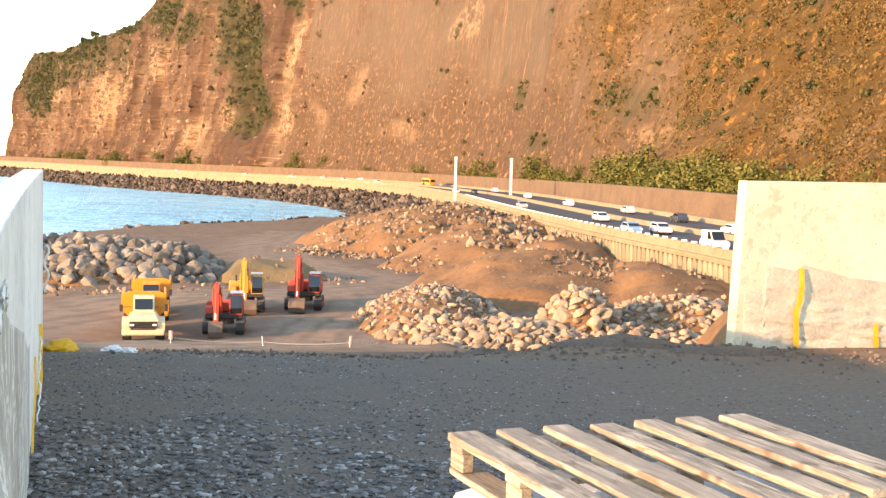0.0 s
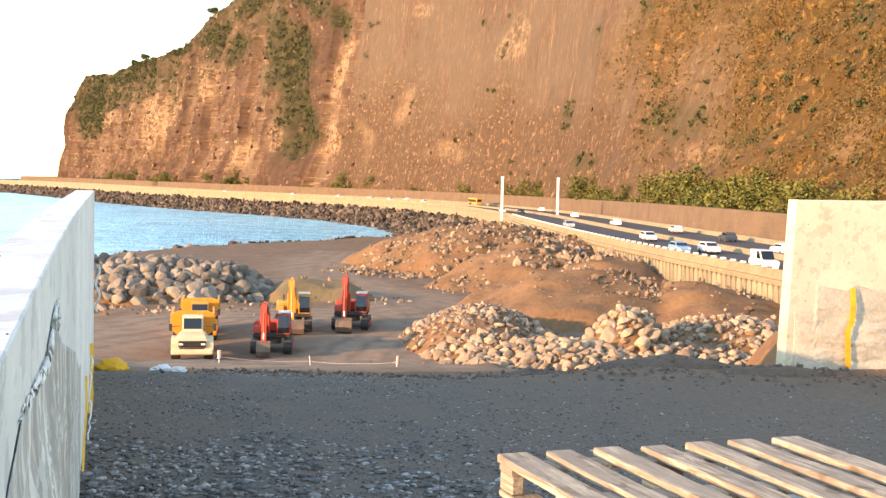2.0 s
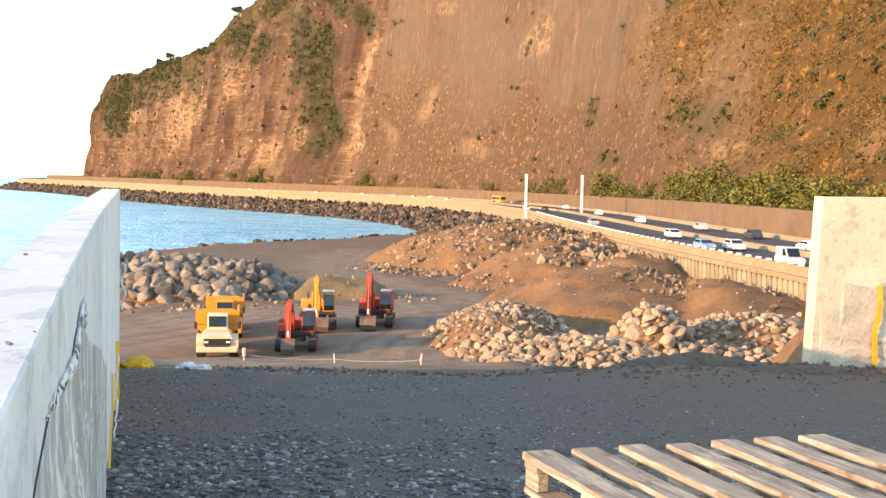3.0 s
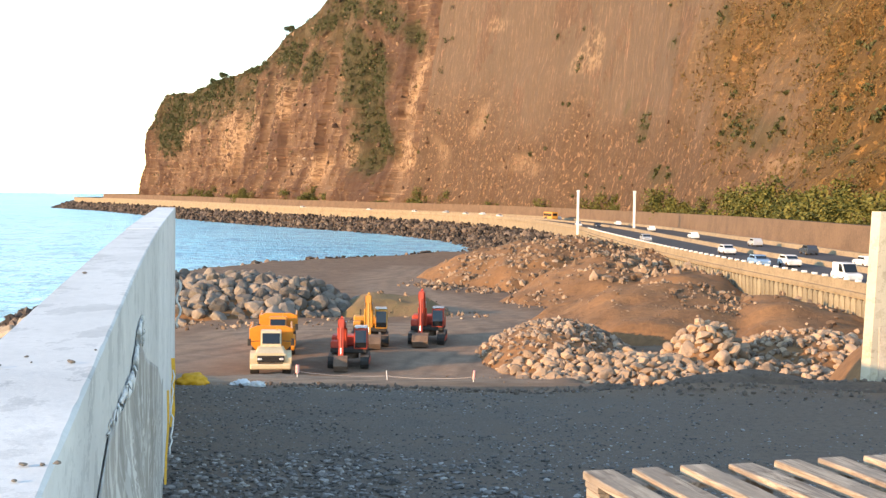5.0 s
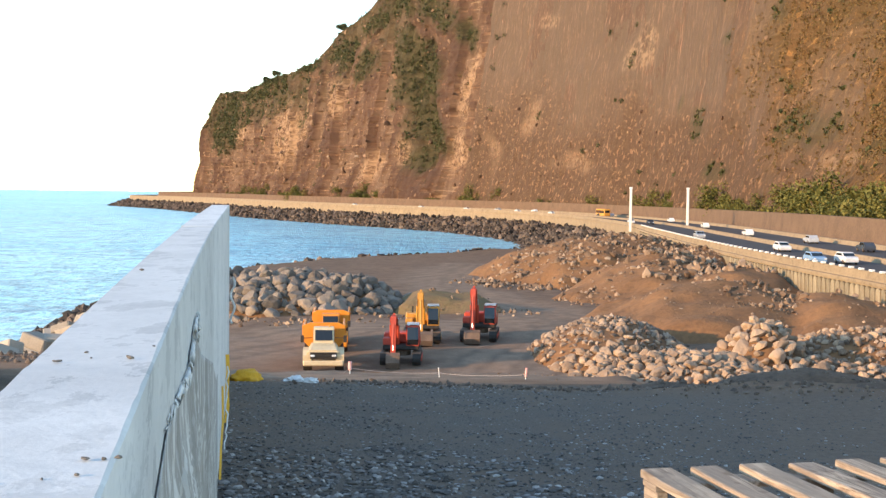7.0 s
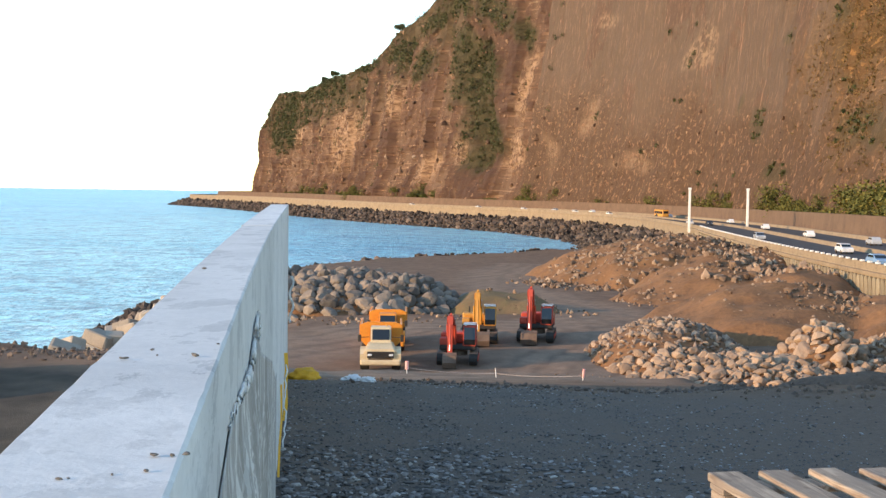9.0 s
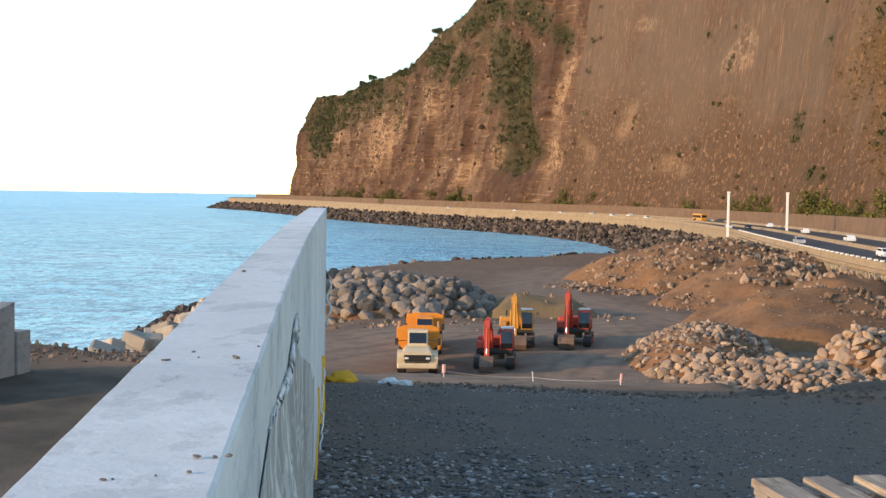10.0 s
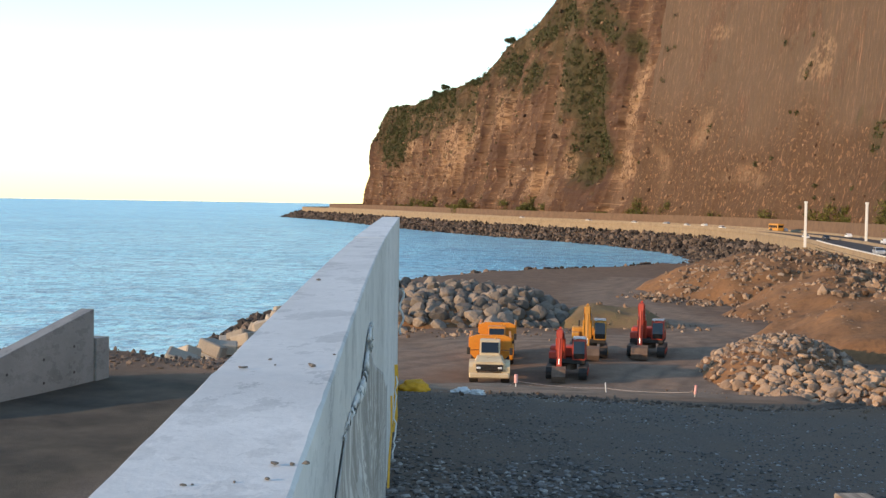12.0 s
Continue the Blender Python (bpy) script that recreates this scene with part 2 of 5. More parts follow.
def track_field(x, y, way):
    """Wheel ruts that run beside a way: 0 to 1."""
    best = np.full(x.shape, 1e9)
    for (xa, ya), (xb, yb) in zip(way, way[1:]):
        k = np.clip(((x - xa) * (xb - xa) + (y - ya) * (yb - ya)) / ((xb - xa) ** 2 + (yb - ya) ** 2), 0, 1)
        best = np.minimum(best, np.hypot(x - xa - k * (xb - xa), y - ya - k * (yb - ya)))
    best = best + fbm(x * 0.05, y * 0.05, 2, 31) * 1.2
    return sstep(0.25, 0.9, np.sin(best * 2.6 + 0.6)) * sstep(8.5, 5.0, best) * (0.5 + 0.5 * fbm(x * 0.3, y * 0.3, 3, 32))


WAY = [(-13, 50), (-9, 70), (-6, 90), (-4, 108), (-7, 125), (-14, 145), (-24, 175), (-30, 210), (-32, 260)]
WAY2 = [(-34, 84), (-28, 98), (-24, 108), (-10, 112), (-5, 122)]
ruts = np.clip(np.maximum(track_field(gx, gy, WAY), track_field(gx, gy, WAY2)), 0, 1)
lane = np.zeros_like(gx)
for (xa, ya), (xb, yb) in list(zip(WAY, WAY[1:])) + list(zip(WAY2, WAY2[1:])):
    kk = np.clip(((gx - xa) * (xb - xa) + (gy - ya) * (yb - ya)) / ((xb - xa) ** 2 + (yb - ya) ** 2), 0, 1)
    lane = np.maximum(lane, sstep(8.5, 4.5, np.hypot(gx - xa - kk * (xb - xa), gy - ya - kk * (yb - ya)) + 2.0 * fbm(gx * 0.09, gy * 0.09, 3, 35)))
la = ground.data.attributes.new("lane", "FLOAT", "POINT")
la.data.foreach_set("value", lane.astype(np.float32).ravel())
ra = ground.data.attributes.new("ruts", "FLOAT", "POINT")
ra.data.foreach_set("value", ruts.astype(np.float32).ravel())
tagged(ground, "dark crushed gravel platform and brown compacted haul yard", "ground", kind="structure")

wx = np.concatenate([[-4500, -2500, -1200], np.arange(-700, 100, 40), [300, 1500, 4500]])
wy = np.concatenate([[-4500, -1500, -300], np.arange(-40, 1400, 40), [2200, 3300, 4600]])
ax, ay = np.meshgrid(wx, wy, indexing="ij")
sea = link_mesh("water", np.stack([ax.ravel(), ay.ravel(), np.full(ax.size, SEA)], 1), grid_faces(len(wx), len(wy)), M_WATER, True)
tagged(sea, "blue turquoise sea with small ripples", "sea", kind="structure")

# ---- the coast road: one curve, everything along it is an offset from it ----
COAST = [(38, -60, -1.3), (35, 20, -1.3), (31, 75, -1.3), (26.7, 113, -1.3), (20.8, 146, -1.3), (15.6, 180, -1.3), (11.3, 216, -1.3), (7.4, 262, -1.5),
         (0.5, 360, -2.3), (-19, 478, -3), (-46, 548, -3), (-79, 605, -3), (-148, 690, -3), (-211, 775, -3), (-280, 885, -3), (-373, 1035, -3), (-436, 1120, -3),
         (-500, 1220, -3), (-500, 1400, -3)]


def smooth_curve(pts, per=14):
    pts = np.array(pts, float)
    pts = np.vstack([2 * pts[0] - pts[1], pts, 2 * pts[-1] - pts[-2]])
    out = []
    for i in range(1, len(pts) - 2):
        p0, p1, p2, p3 = pts[i - 1:i + 3]
        for t in np.linspace(0, 1, per, endpoint=False):
            out.append(0.5 * (2 * p1 + (p2 - p0) * t + (2 * p0 - 5 * p1 + 4 * p2 - p3) * t * t + (3 * p1 - p0 - 3 * p2 + p3) * t ** 3))
    out.append(pts[-2])
    return np.array(out)


def even(curve, step):
    d = np.r_[0, np.cumsum(np.hypot(*np.diff(curve[:, :2], axis=0).T))]
    s = np.arange(0, d[-1], step)
    return np.stack([np.interp(s, d, curve[:, k]) for k in range(3)], 1)


COAST = even(smooth_curve(COAST), 6.0)
tang = np.gradient(COAST[:, :2], axis=0)
tang /= np.linalg.norm(tang, axis=1)[:, None]
INLAND = np.stack([tang[:, 1], -tang[:, 0]], 1)


def along(offset, dz):
    """The coast curve moved inland by offset and set dz above its crest."""
    return np.column_stack([COAST[:, :2] + INLAND * offset, COAST[:, 2] + dz])


def strip(name, profile, material, label, category, smooth=False, closed=False):
    """Draws a cross-section of (offset, dz) along the coast."""
    rows = [along(o, z) for o, z in profile]
    if closed:
        rows.append(rows[0])
    v = np.stack(rows, 1).reshape(-1, 3)
    return tagged(link_mesh(name, v, grid_faces(len(COAST), len(rows)), material, smooth), label, category, kind="structure")


strip("road", [(0.6, -1.0), (14, -1.0), (14.01, -0.99), (26.8, -0.99), (31, -0.9), (60, 1.5)], M_ROAD, "dark asphalt coastal dual carriageway", "road")
strip("seawall", [(0.5, -1.2), (0.5, 0), (0, 0), (-0.05, -0.9), (-0.35, -0.95), (-0.35, -1.3), (-0.1, -1.35), (-0.4, -9)], M_SEAWALL, "sunlit pale concrete retaining wall under the road", "wall")
strip("median", [(13.2, -1.0), (13.4, -0.35), (13.7, -0.3), (14, -0.35), (14.2, -1.0)], M_SEAWALL, "low concrete median barrier", "barrier")
strip("guard", [(26.2, -1.0), (26.4, -0.25), (26.8, -0.2), (27.0, -1.0)], M_SEAWALL, "pale concrete roadside guard wall", "barrier")
strip("barrier", [(28, -1.5), (28.4, 3.6), (30, 3.6), (30.5, -1.5)], M_BARRIER, "brown rockfall barrier wall at the foot of the cliff", "wall")
strip("rock_armour", [(-26, -13), (-14, -8.6), (-7, -6.0), (-2, -5.0), (0, -5.0)], M_BARRIER, "dark rock armour slope", "rocks")

# ---- cliff ----
SKY_AZ = [-40, 5, 9, 10.9, 11.6, 12.36, 13.0, 13.5, 14.1, 15.2, 16.2, 17.2, 18.4, 18.75, 19.0, 19.15, 19.3]
SKY_EL = [24, 16, 12.4, 9.0, 8.15, 7.5, 7.05, 6.4, 5.75, 5.25, 4.9, 4.4, 4.2, 3.6, 2.5, 1.15, -0.1]
STEP = 1.25
foot = even(along(44, -1.0), STEP)
faz = np.degrees(np.arctan2(-foot[:, 0], foot[:, 1]))
keep = (faz > -36) & (faz < 19.35) & (foot[:, 1] > 40)
foot, faz = foot[keep], faz[keep]
ft = np.gradient(foot[:, :2], axis=0)
ft /= np.linalg.norm(ft, axis=1)[:, None]
fn = np.stack([ft[:, 1], -ft[:, 0]], 1)
fdist = np.hypot(foot[:, 0], foot[:, 1])
ftop = np.minimum(EYE + fdist * 1.04 * np.tan(np.radians(np.interp(faz, SKY_AZ, SKY_EL))), 210)
NV = 260
DENS = STEP / 1.9 * 190 / NV      # share of grid points against a coarse grid
vv = np.linspace(0, 1, NV)
S, V = np.meshgrid(np.arange(len(foot)) * STEP, vv, indexing="ij")
AZ = np.repeat(faz[:, None], NV, 1)


def chance_of(i, seed):
    """A fixed random number from 0 to 1 for each whole number."""
    q = np.sin(i * 127.1 + seed * 311.7) * 43758.5453
    return q - np.floor(q)


def patches(places, az, el, rim=0.9):
    """Uneven patches round (azimuth, elevation, half width, half height): 0 to 1."""
    out = np.zeros_like(az)
    for pa, pe, ra_, re_ in places:
        out = np.maximum(out, sstep(1.5, 0.5, np.hypot((az - pa) / ra_ + wob1 * rim, (el - pe) / re_ + wob2 * rim)))
    return out


Z = -5 + (ftop[:, None] + 5) * V
EL = np.degrees(np.arctan2(Z - EYE, fdist[:, None] * 1.04))
wob1, wob2 = fbm(S * 0.03, Z * 0.04, 4, 51), fbm(S * 0.03, Z * 0.04, 4, 52)
net_edge = 7.0 - 0.05 * (EL - 3.5) + 0.12 * fbm(Z * 0.05, Z * 0.0, 2, 9)       # where the netted face begins
slope = sstep(-4.0, -11.5, AZ + 3.5 * wob1 - 0.4 * (EL - 4))
net = sstep(net_edge + 0.07, net_edge - 0.07, AZ) * (1 - slope)
scrub = slope
gully = np.exp(-((AZ - 9.5 + 0.25 * np.sin(Z * 0.07)) / (0.7 + 0.35 * wob2)) ** 2) * sstep(2, 25, Z) * sstep(6.5, 4.5, EL)
WILD = ((9.67, 3.5, .75, 1.2), (10.4, 4.6, .6, .8), (9.2, 2.5, .6, .8), (9.5, 1.2, .35, .8), (9.25, 7.2, .8, .5), (8.05, 6.4, .35, .5), (12.3, 4.6, .35, .6), (13.5, 5.4, .5, .4), (16.25, 4.4, .45, .55),
        (18.1, 3.4, .6, .8), (18.6, 2.6, .35, .8), (11.0, 6.6, .8, .5), (12.0, 6.3, .6, .4), (17.0, 4.1, .5, .2), (14.7, 5.2, .6, .2), (10.0, 8.3, .8, .5))
WILD_EAST = ((-3.8, 6.6, .3, .3), (-5.8, 7.4, .4, .6), (-2.2, 3.9, .14, .5), (-6.7, 4.8, .3, .3), (-4.5, 1.1, .4, .4), (-7.4, 3.1, .7, .9), (-12.2, 7.0, .6, .5), (-17.5, 5.7, .7, .7), (-10.1, 2.2, .5, .5), (-3.1, 3.0, .3, .7), (-14.5, 4.6, .5, .4))
BARE = ((14.8, 2.8, .28, 1.0), (16.5, 2.3, .13, .8), (10.2, 1.3, .35, .5), (11.5, .6, .5, .5), (7.6, 4.4, .4, 1.4), (15.6, 2.2, .5, 1.2), (13.4, 3.6, .3, .8), (17.4, 2.4, .3, .4), (7.9, 1.5, .5, .9))
BARE_EAST = ((-.1, 6.6, .45, .7), (3.8, 3.3, .4, .9), (3.9, 7.4, .5, .3), (-15, 2.6, .8, .6), (-14.4, 1.6, .7, .6), (-17.8, 1.5, .8, .9), (-8.5, 1.6, .8, .4), (1.6, 1.0, 1.2, .4), (5.6, 1.2, .6, .6))
wild = np.maximum(patches([(a_, e_, w_ * 1.25, h_ * 1.2) for a_, e_, w_, h_ in WILD], AZ, EL, 1.3), 0.6 * patches(WILD_EAST, AZ, EL, 1.6))
bare = np.maximum(patches(BARE, AZ, EL, 0.9), 0.5 * patches(BARE_EAST, AZ, EL, 2.2))
top_green = 0.85 * sstep(0.6, 0.92, V + 0.4 * wob1) * sstep(8.0, 10.5, AZ)
craggy = 1 - 0.9 * net
low_net = 0.85 * net * sstep(4.9, 1.8, EL + 2.2 * wob1)              # broken rock under the loose foot of the netting
# tall columns, their broken pieces, single blocks and thin beds
w1 = S / 23 + 0.45 * fbm(S * 0.012, Z * 0.014, 2, 71)
i1 = np.floor(w1)
w2 = S / 8 + 0.5 * fbm(S * 0.04, Z * 0.03, 3, 72)
i2 = np.floor(w2)
k2 = np.floor(Z / 19 + chance_of(i2, 3) * 5 + 0.3 * wob1)
w3 = S / 3.4 + 0.5 * fbm(S * 0.1, Z * 0.09, 3, 73)
i3 = np.floor(w3)
k3 = np.floor(Z / 5.5 + chance_of(i3, 4) * 7 + 0.4 * wob2)
bed = np.floor(Z / 4.2 + 0.9 * fbm(S * 0.012, Z * 0.03, 3, 74))
c1, c2, c3, c4 = chance_of(i1, 1), chance_of(i2 * 7.3 + k2 * 3.1, 5), chance_of(i3 * 5.7 + k3 * 2.3, 6), chance_of(bed, 7)
back = (0.15 - 0.12 * sstep(12, 17, AZ)) * np.maximum(Z, 0) + sstep(-4, -12, AZ) * 0.35 * np.maximum(Z, 0)
back = back + 6 * fbm(S * 0.012, Z * 0.006, 3, 1) + 9 * gully + top_green * 4
back = back - 6.5 * sstep(net_edge + 0.12, net_edge - 0.12, AZ) * sstep(-9, 4, AZ)
rough = (1 - net) * (1 - 0.6 * scrub) * (1 - 0.5 * top_green)
back = back + rough * ((c1 - 0.5) * 7 + (w1 - i1 - 0.5) * (chance_of(i1, 2) - 0.5) * 9)
back = back + (rough + 0.25 * low_net) * ((c2 - 0.5) * 3.0 + (c3 - 0.5) * 1.5 + (c4 - 0.5) * 1.3)
back = back + craggy * 1.3 * fbm(S * 0.1, Z * 0.09, 4, 3) + (rough + 0.5 * low_net) * 0.9 * fbm(S * 0.3, Z * 0.25, 3, 13)
back = back + net * (2.0 * np.abs(fbm(S * 0.06, Z * 0.008, 3, 12)) + 0.6 * fbm(S * 0.3, Z * 0.03, 3, 15) + 1.6 * fbm(S * 0.05, Z * 0.05, 4, 18))
back = back + scrub * (2.4 * fbm(S * 0.09, Z * 0.12, 4, 16) + 1.0 * fbm(S * 0.35, Z * 0.4, 3, 17))
back = back - 8 * sstep(20, 0, Z + 8 * fbm(S * 0.04, Z * 0.02, 3, 14)) * (0.4 + 0.6 * np.abs(fbm(S * 0.03, Z * 0.0, 3, 15))) * (1 - 0.5 * net)      # scree at the foot
X, Y = foot[:, 0][:, None] + fn[:, 0][:, None] * back, foot[:, 1][:, None] + fn[:, 1][:, None] * back
# the rim: stretch every column to the height of the skyline in its own direction
top_az = np.degrees(np.arctan2(-X[:, -1], Y[:, -1]))
want = np.minimum(EYE + np.hypot(X[:, -1], Y[:, -1]) * np.tan(np.radians(np.interp(top_az, SKY_AZ, SKY_EL))), 230)
want = np.where(faz > 5, want + 1.2 * fbm(np.arange(len(foot)) * 0.12, np.zeros(len(foot)), 3, 88), ftop)
Z = -5 + (want[:, None] + 5) * V
cliff_v = np.stack([X, Y, Z], 2)
tone = np.clip(0.36 * c1 + 0.3 * c2 + 0.22 * c3 + 0.12 * c4 + 0.1 * fbm(S * 0.2, Z * 0.2, 3, 76), 0, 1)
tone = np.clip(0.48 + (tone - 0.5) * 2.1, 0, 1)


def cliff_mat():
    m, nt, b = mat("cliff_rock", 0.95, 0, 0.15)

    def field(name):
        at = nt.nodes.new("ShaderNodeAttribute")
        at.attribute_name = name
        return at
    cover = nt.nodes.new("ShaderNodeSeparateColor")
    nt.links.new(field("cover").outputs["Color"], cover.inputs[0])
    kind = nt.nodes.new("ShaderNodeSeparateColor")
    nt.links.new(field("rock").outputs["Color"], kind.inputs[0])
    v = world_coords(nt)
    zz = nt.nodes.new("ShaderNodeSeparateXYZ")
    nt.links.new(v, zz.inputs[0])
    face = nt.nodes.new("ShaderNodeCombineXYZ")
    nt.links.new(field("run").outputs["Fac"], face.inputs[0])
    nt.links.new(zz.outputs[2], face.inputs[2])

    def on_face(sx, sz):
        mp = nt.nodes.new("ShaderNodeMapping")
        mp.inputs["Scale"].default_value = (sx, 1, sz)
        nt.links.new(face.outputs[0], mp.inputs[0])
        return mp.outputs[0]

    def part_of(fac, share, lo, hi):
        return mix(nt, share, (0, 0, 0), grey(nt, fac, lo, hi))
    strata = noise_tex(nt, on_face(0.03, 0.5), 1.0, 5, 0.7)
    streak = noise_tex(nt, on_face(0.45, 0.012), 1.0, 6, 0.65)
    band = noise_tex(nt, on_face(0.045, 0.005), 1.0, 4, 0.6)
    blotch = noise_tex(nt, on_face(0.028, 0.02), 1.0, 6, 0.68)
    patch = noise_tex(nt, on_face(0.09, 0.06), 1.0, 7, 0.75)
    crag = noise_tex(nt, on_face(0.28, 0.17), 1.0, 8, 0.78)
    chips = noise_tex(nt, on_face(0.5, 0.36), 1.0, 6, 0.72, 0.4)
    speck = noise_tex(nt, v, 0.8, 6, 0.75)
    # bare rock: each block has its own tone
    shade = node(nt, "ShaderNodeMath")
    shade.operation = "MULTIPLY_ADD"
    nt.links.new(crag, shade.inputs[0])
    shade.inputs[1].default_value = 0.7
    nt.links.new(kind.outputs[0], shade.inputs[2])
    rock = ramp(nt, shade.outputs[0], [(0.4, (0.13, 0.066, 0.037)), (0.66, (0.29, 0.152, 0.08)), (0.88, (0.46, 0.27, 0.15)), (1.0, (0.56, 0.355, 0.21))])
    rock = mix(nt, part_of(blotch, 0.4, 0.5, 0.62), rock, (0.19, 0.087, 0.05))
    rock = mix(nt, part_of(strata, 0.55, 0.57, 0.65), rock, (0.46, 0.3, 0.19))
    rock = mix(nt, part_of(strata, 0.6, 0.42, 0.35), rock, (0.085, 0.048, 0.033))
    rock = mix(nt, part_of(chips, 0.6, 0.4, 0.32), rock, (0.07, 0.042, 0.03))
    # netted face
    netted = mix(nt, grey(nt, band, 0.41, 0.58), (0.167, 0.097, 0.060), (0.318, 0.182, 0.114))
    netted = mix(nt, part_of(streak, 0.65, 0.53, 0.64), netted, (0.382, 0.233, 0.156))
    netted = mix(nt, part_of(streak, 0.55, 0.46, 0.36), netted, (0.106, 0.070, 0.045))
    netted = mix(nt, part_of(blotch, 0.7, 0.49, 0.6), netted, (0.297, 0.166, 0.104))
    netted = mix(nt, part_of(patch, 0.75, 0.5, 0.6), netted, (0.318, 0.171, 0.104))
    netted = mix(nt, part_of(chips, 0.35, 0.42, 0.34), netted, (0.095, 0.059, 0.040))
    dashes = noise_tex(nt, on_face(0.7, 0.09), 1.0, 5, 0.7)
    netted = mix(nt, part_of(dashes, 0.75, 0.43, 0.35), netted, (0.085, 0.053, 0.035))
    netted = mix(nt, part_of(dashes, 0.6, 0.57, 0.66), netted, (0.371, 0.218, 0.140))
    netted = mix(nt, part_of(blotch, 0.45, 0.44, 0.34), netted, (0.117, 0.085, 0.057))
    broken = mix(nt, grey(nt, crag, 0.36, 0.64), (0.15, 0.08, 0.045), (0.35, 0.2, 0.112))
    broken = mix(nt, part_of(patch, 0.5, 0.52, 0.62), broken, (0.21, 0.105, 0.06))
    broken = mix(nt, part_of(chips, 0.8, 0.57, 0.66), broken, (0.42, 0.27, 0.165))
    broken = mix(nt, part_of(chips, 0.8, 0.43, 0.35), broken, (0.06, 0.037, 0.023))
    netted = mix(nt, kind.outputs[2], netted, broken)
    bushy = mix(nt, grey(nt, crag, 0.38, 0.62), (0.15, 0.084, 0.026), (0.34, 0.165, 0.05))
    bushy = mix(nt, part_of(blotch, 0.6, 0.46, 0.6), bushy, (0.15, 0.1, 0.026))
    bushy = mix(nt, part_of(patch, 0.6, 0.54, 0.64), bushy, (0.36, 0.175, 0.06))
    bushy = mix(nt, part_of(chips, 0.75, 0.58, 0.66), bushy, (0.33, 0.2, 0.105))
    bushy = mix(nt, part_of(chips, 0.75, 0.43, 0.35), bushy, (0.07, 0.042, 0.016))
    c = mix(nt, cover.outputs[0], rock, netted)
    c = mix(nt, cover.outputs[1], c, bushy)
    scar = mix(nt, 1.0, kind.outputs[1], grey(nt, mix(nt, 0.6, patch, chips), 0.45, 0.53), "MULTIPLY")
    c = mix(nt, mix(nt, 0.8, (0, 0, 0), scar), c, mix(nt, grey(nt, chips, 0.35, 0.65), (0.27, 0.155, 0.083), (0.44, 0.285, 0.17)))
    c = mix(nt, cover.outputs[2], c, mix(nt, grey(nt, crag, 0.4, 0.65), (0.034, 0.034, 0.017), (0.095, 0.076, 0.036)))
    # small dark specks paint the shade of crevices
    c = mix(nt, part_of(speck, 0.6, 0.61, 0.72), c, (0.06, 0.038, 0.022))
    colour(nt, b, c)
    bump(nt, b, mix(nt, mix(nt, 0.75, (0, 0, 0), cover.outputs[0]), mix(nt, 0.4, crag, speck), mix(nt, kind.outputs[2], streak, crag)), 1.0, 2.0)
    return m


M_CLIFF = cliff_mat()
cliff = link_mesh("cliff", cliff_v.reshape(-1, 3), grid_faces(len(foot), NV), M_CLIFF, True)
sa_ = cliff.data.attributes.new("run", "FLOAT", "POINT")
sa_.data.foreach_set("value", S.astype(np.float32).ravel())
green = np.clip(np.maximum(wild * 0.85, top_green * 0.75), 0, 1)
for nm_, chans in (("cover", (net, scrub, green)), ("rock", (tone, bare, low_net))):
    ca_ = cliff.data.color_attributes.new(nm_, "FLOAT_COLOR", "POINT")
    ca_.data.foreach_set("color", np.stack([*chans, np.ones_like(net)], 2).astype(np.float32).ravel())
tagged(cliff, "towering sunlit orange-brown basalt cliff with netting and scrub", "cliff", kind="structure")


def leaves(centres, radii, per, size, seed, squash=0.75):
    """Leaf blades scattered in uneven clumps; returns vertices and faces."""
    r = np.random.default_rng(seed)
    n = len(centres)
    d = r.normal(size=(n, per, 3))
    d /= np.linalg.norm(d, axis=2, keepdims=True)
    d *= r.random((n, per, 1)) ** 0.4 * (0.65 + 0.5 * r.random((n, per, 1)))
    d[..., 2] *= squash
    c = (np.asarray(centres)[:, None] + d * np.asarray(radii)[:, None, None]).reshape(-1, 3)
    k = len(c)
    u = r.normal(size=(k, 3))
    u /= np.linalg.norm(u, axis=1, keepdims=True)
    w = np.cross(u, r.normal(size=(k, 3)))
    w /= np.linalg.norm(w, axis=1, keepdims=True)
    sz = size * (0.5 + r.random((k, 1)))
    q = np.stack([c - u * sz, c + w * sz * 0.55, c + u * sz, c - w * sz * 0.55], 1)
    return q.reshape(-1, 3), np.arange(4 * k).reshape(-1, 4)


def leaf_mat(name, stops):
    m, nt, b = mat(name, 0.7, 0, 0.2)
    g = nt.nodes.new("ShaderNodeNewGeometry")
    c = ramp(nt, g.outputs["Random Per Island"], stops)
    big = noise_tex(nt, world_coords(nt), 0.15, 3)
    c = mix(nt, mix(nt, 0.6, (0, 0, 0), grey(nt, big, 0.4, 0.65)), c, stops[-1][1])
    colour(nt, b, c)
    return m


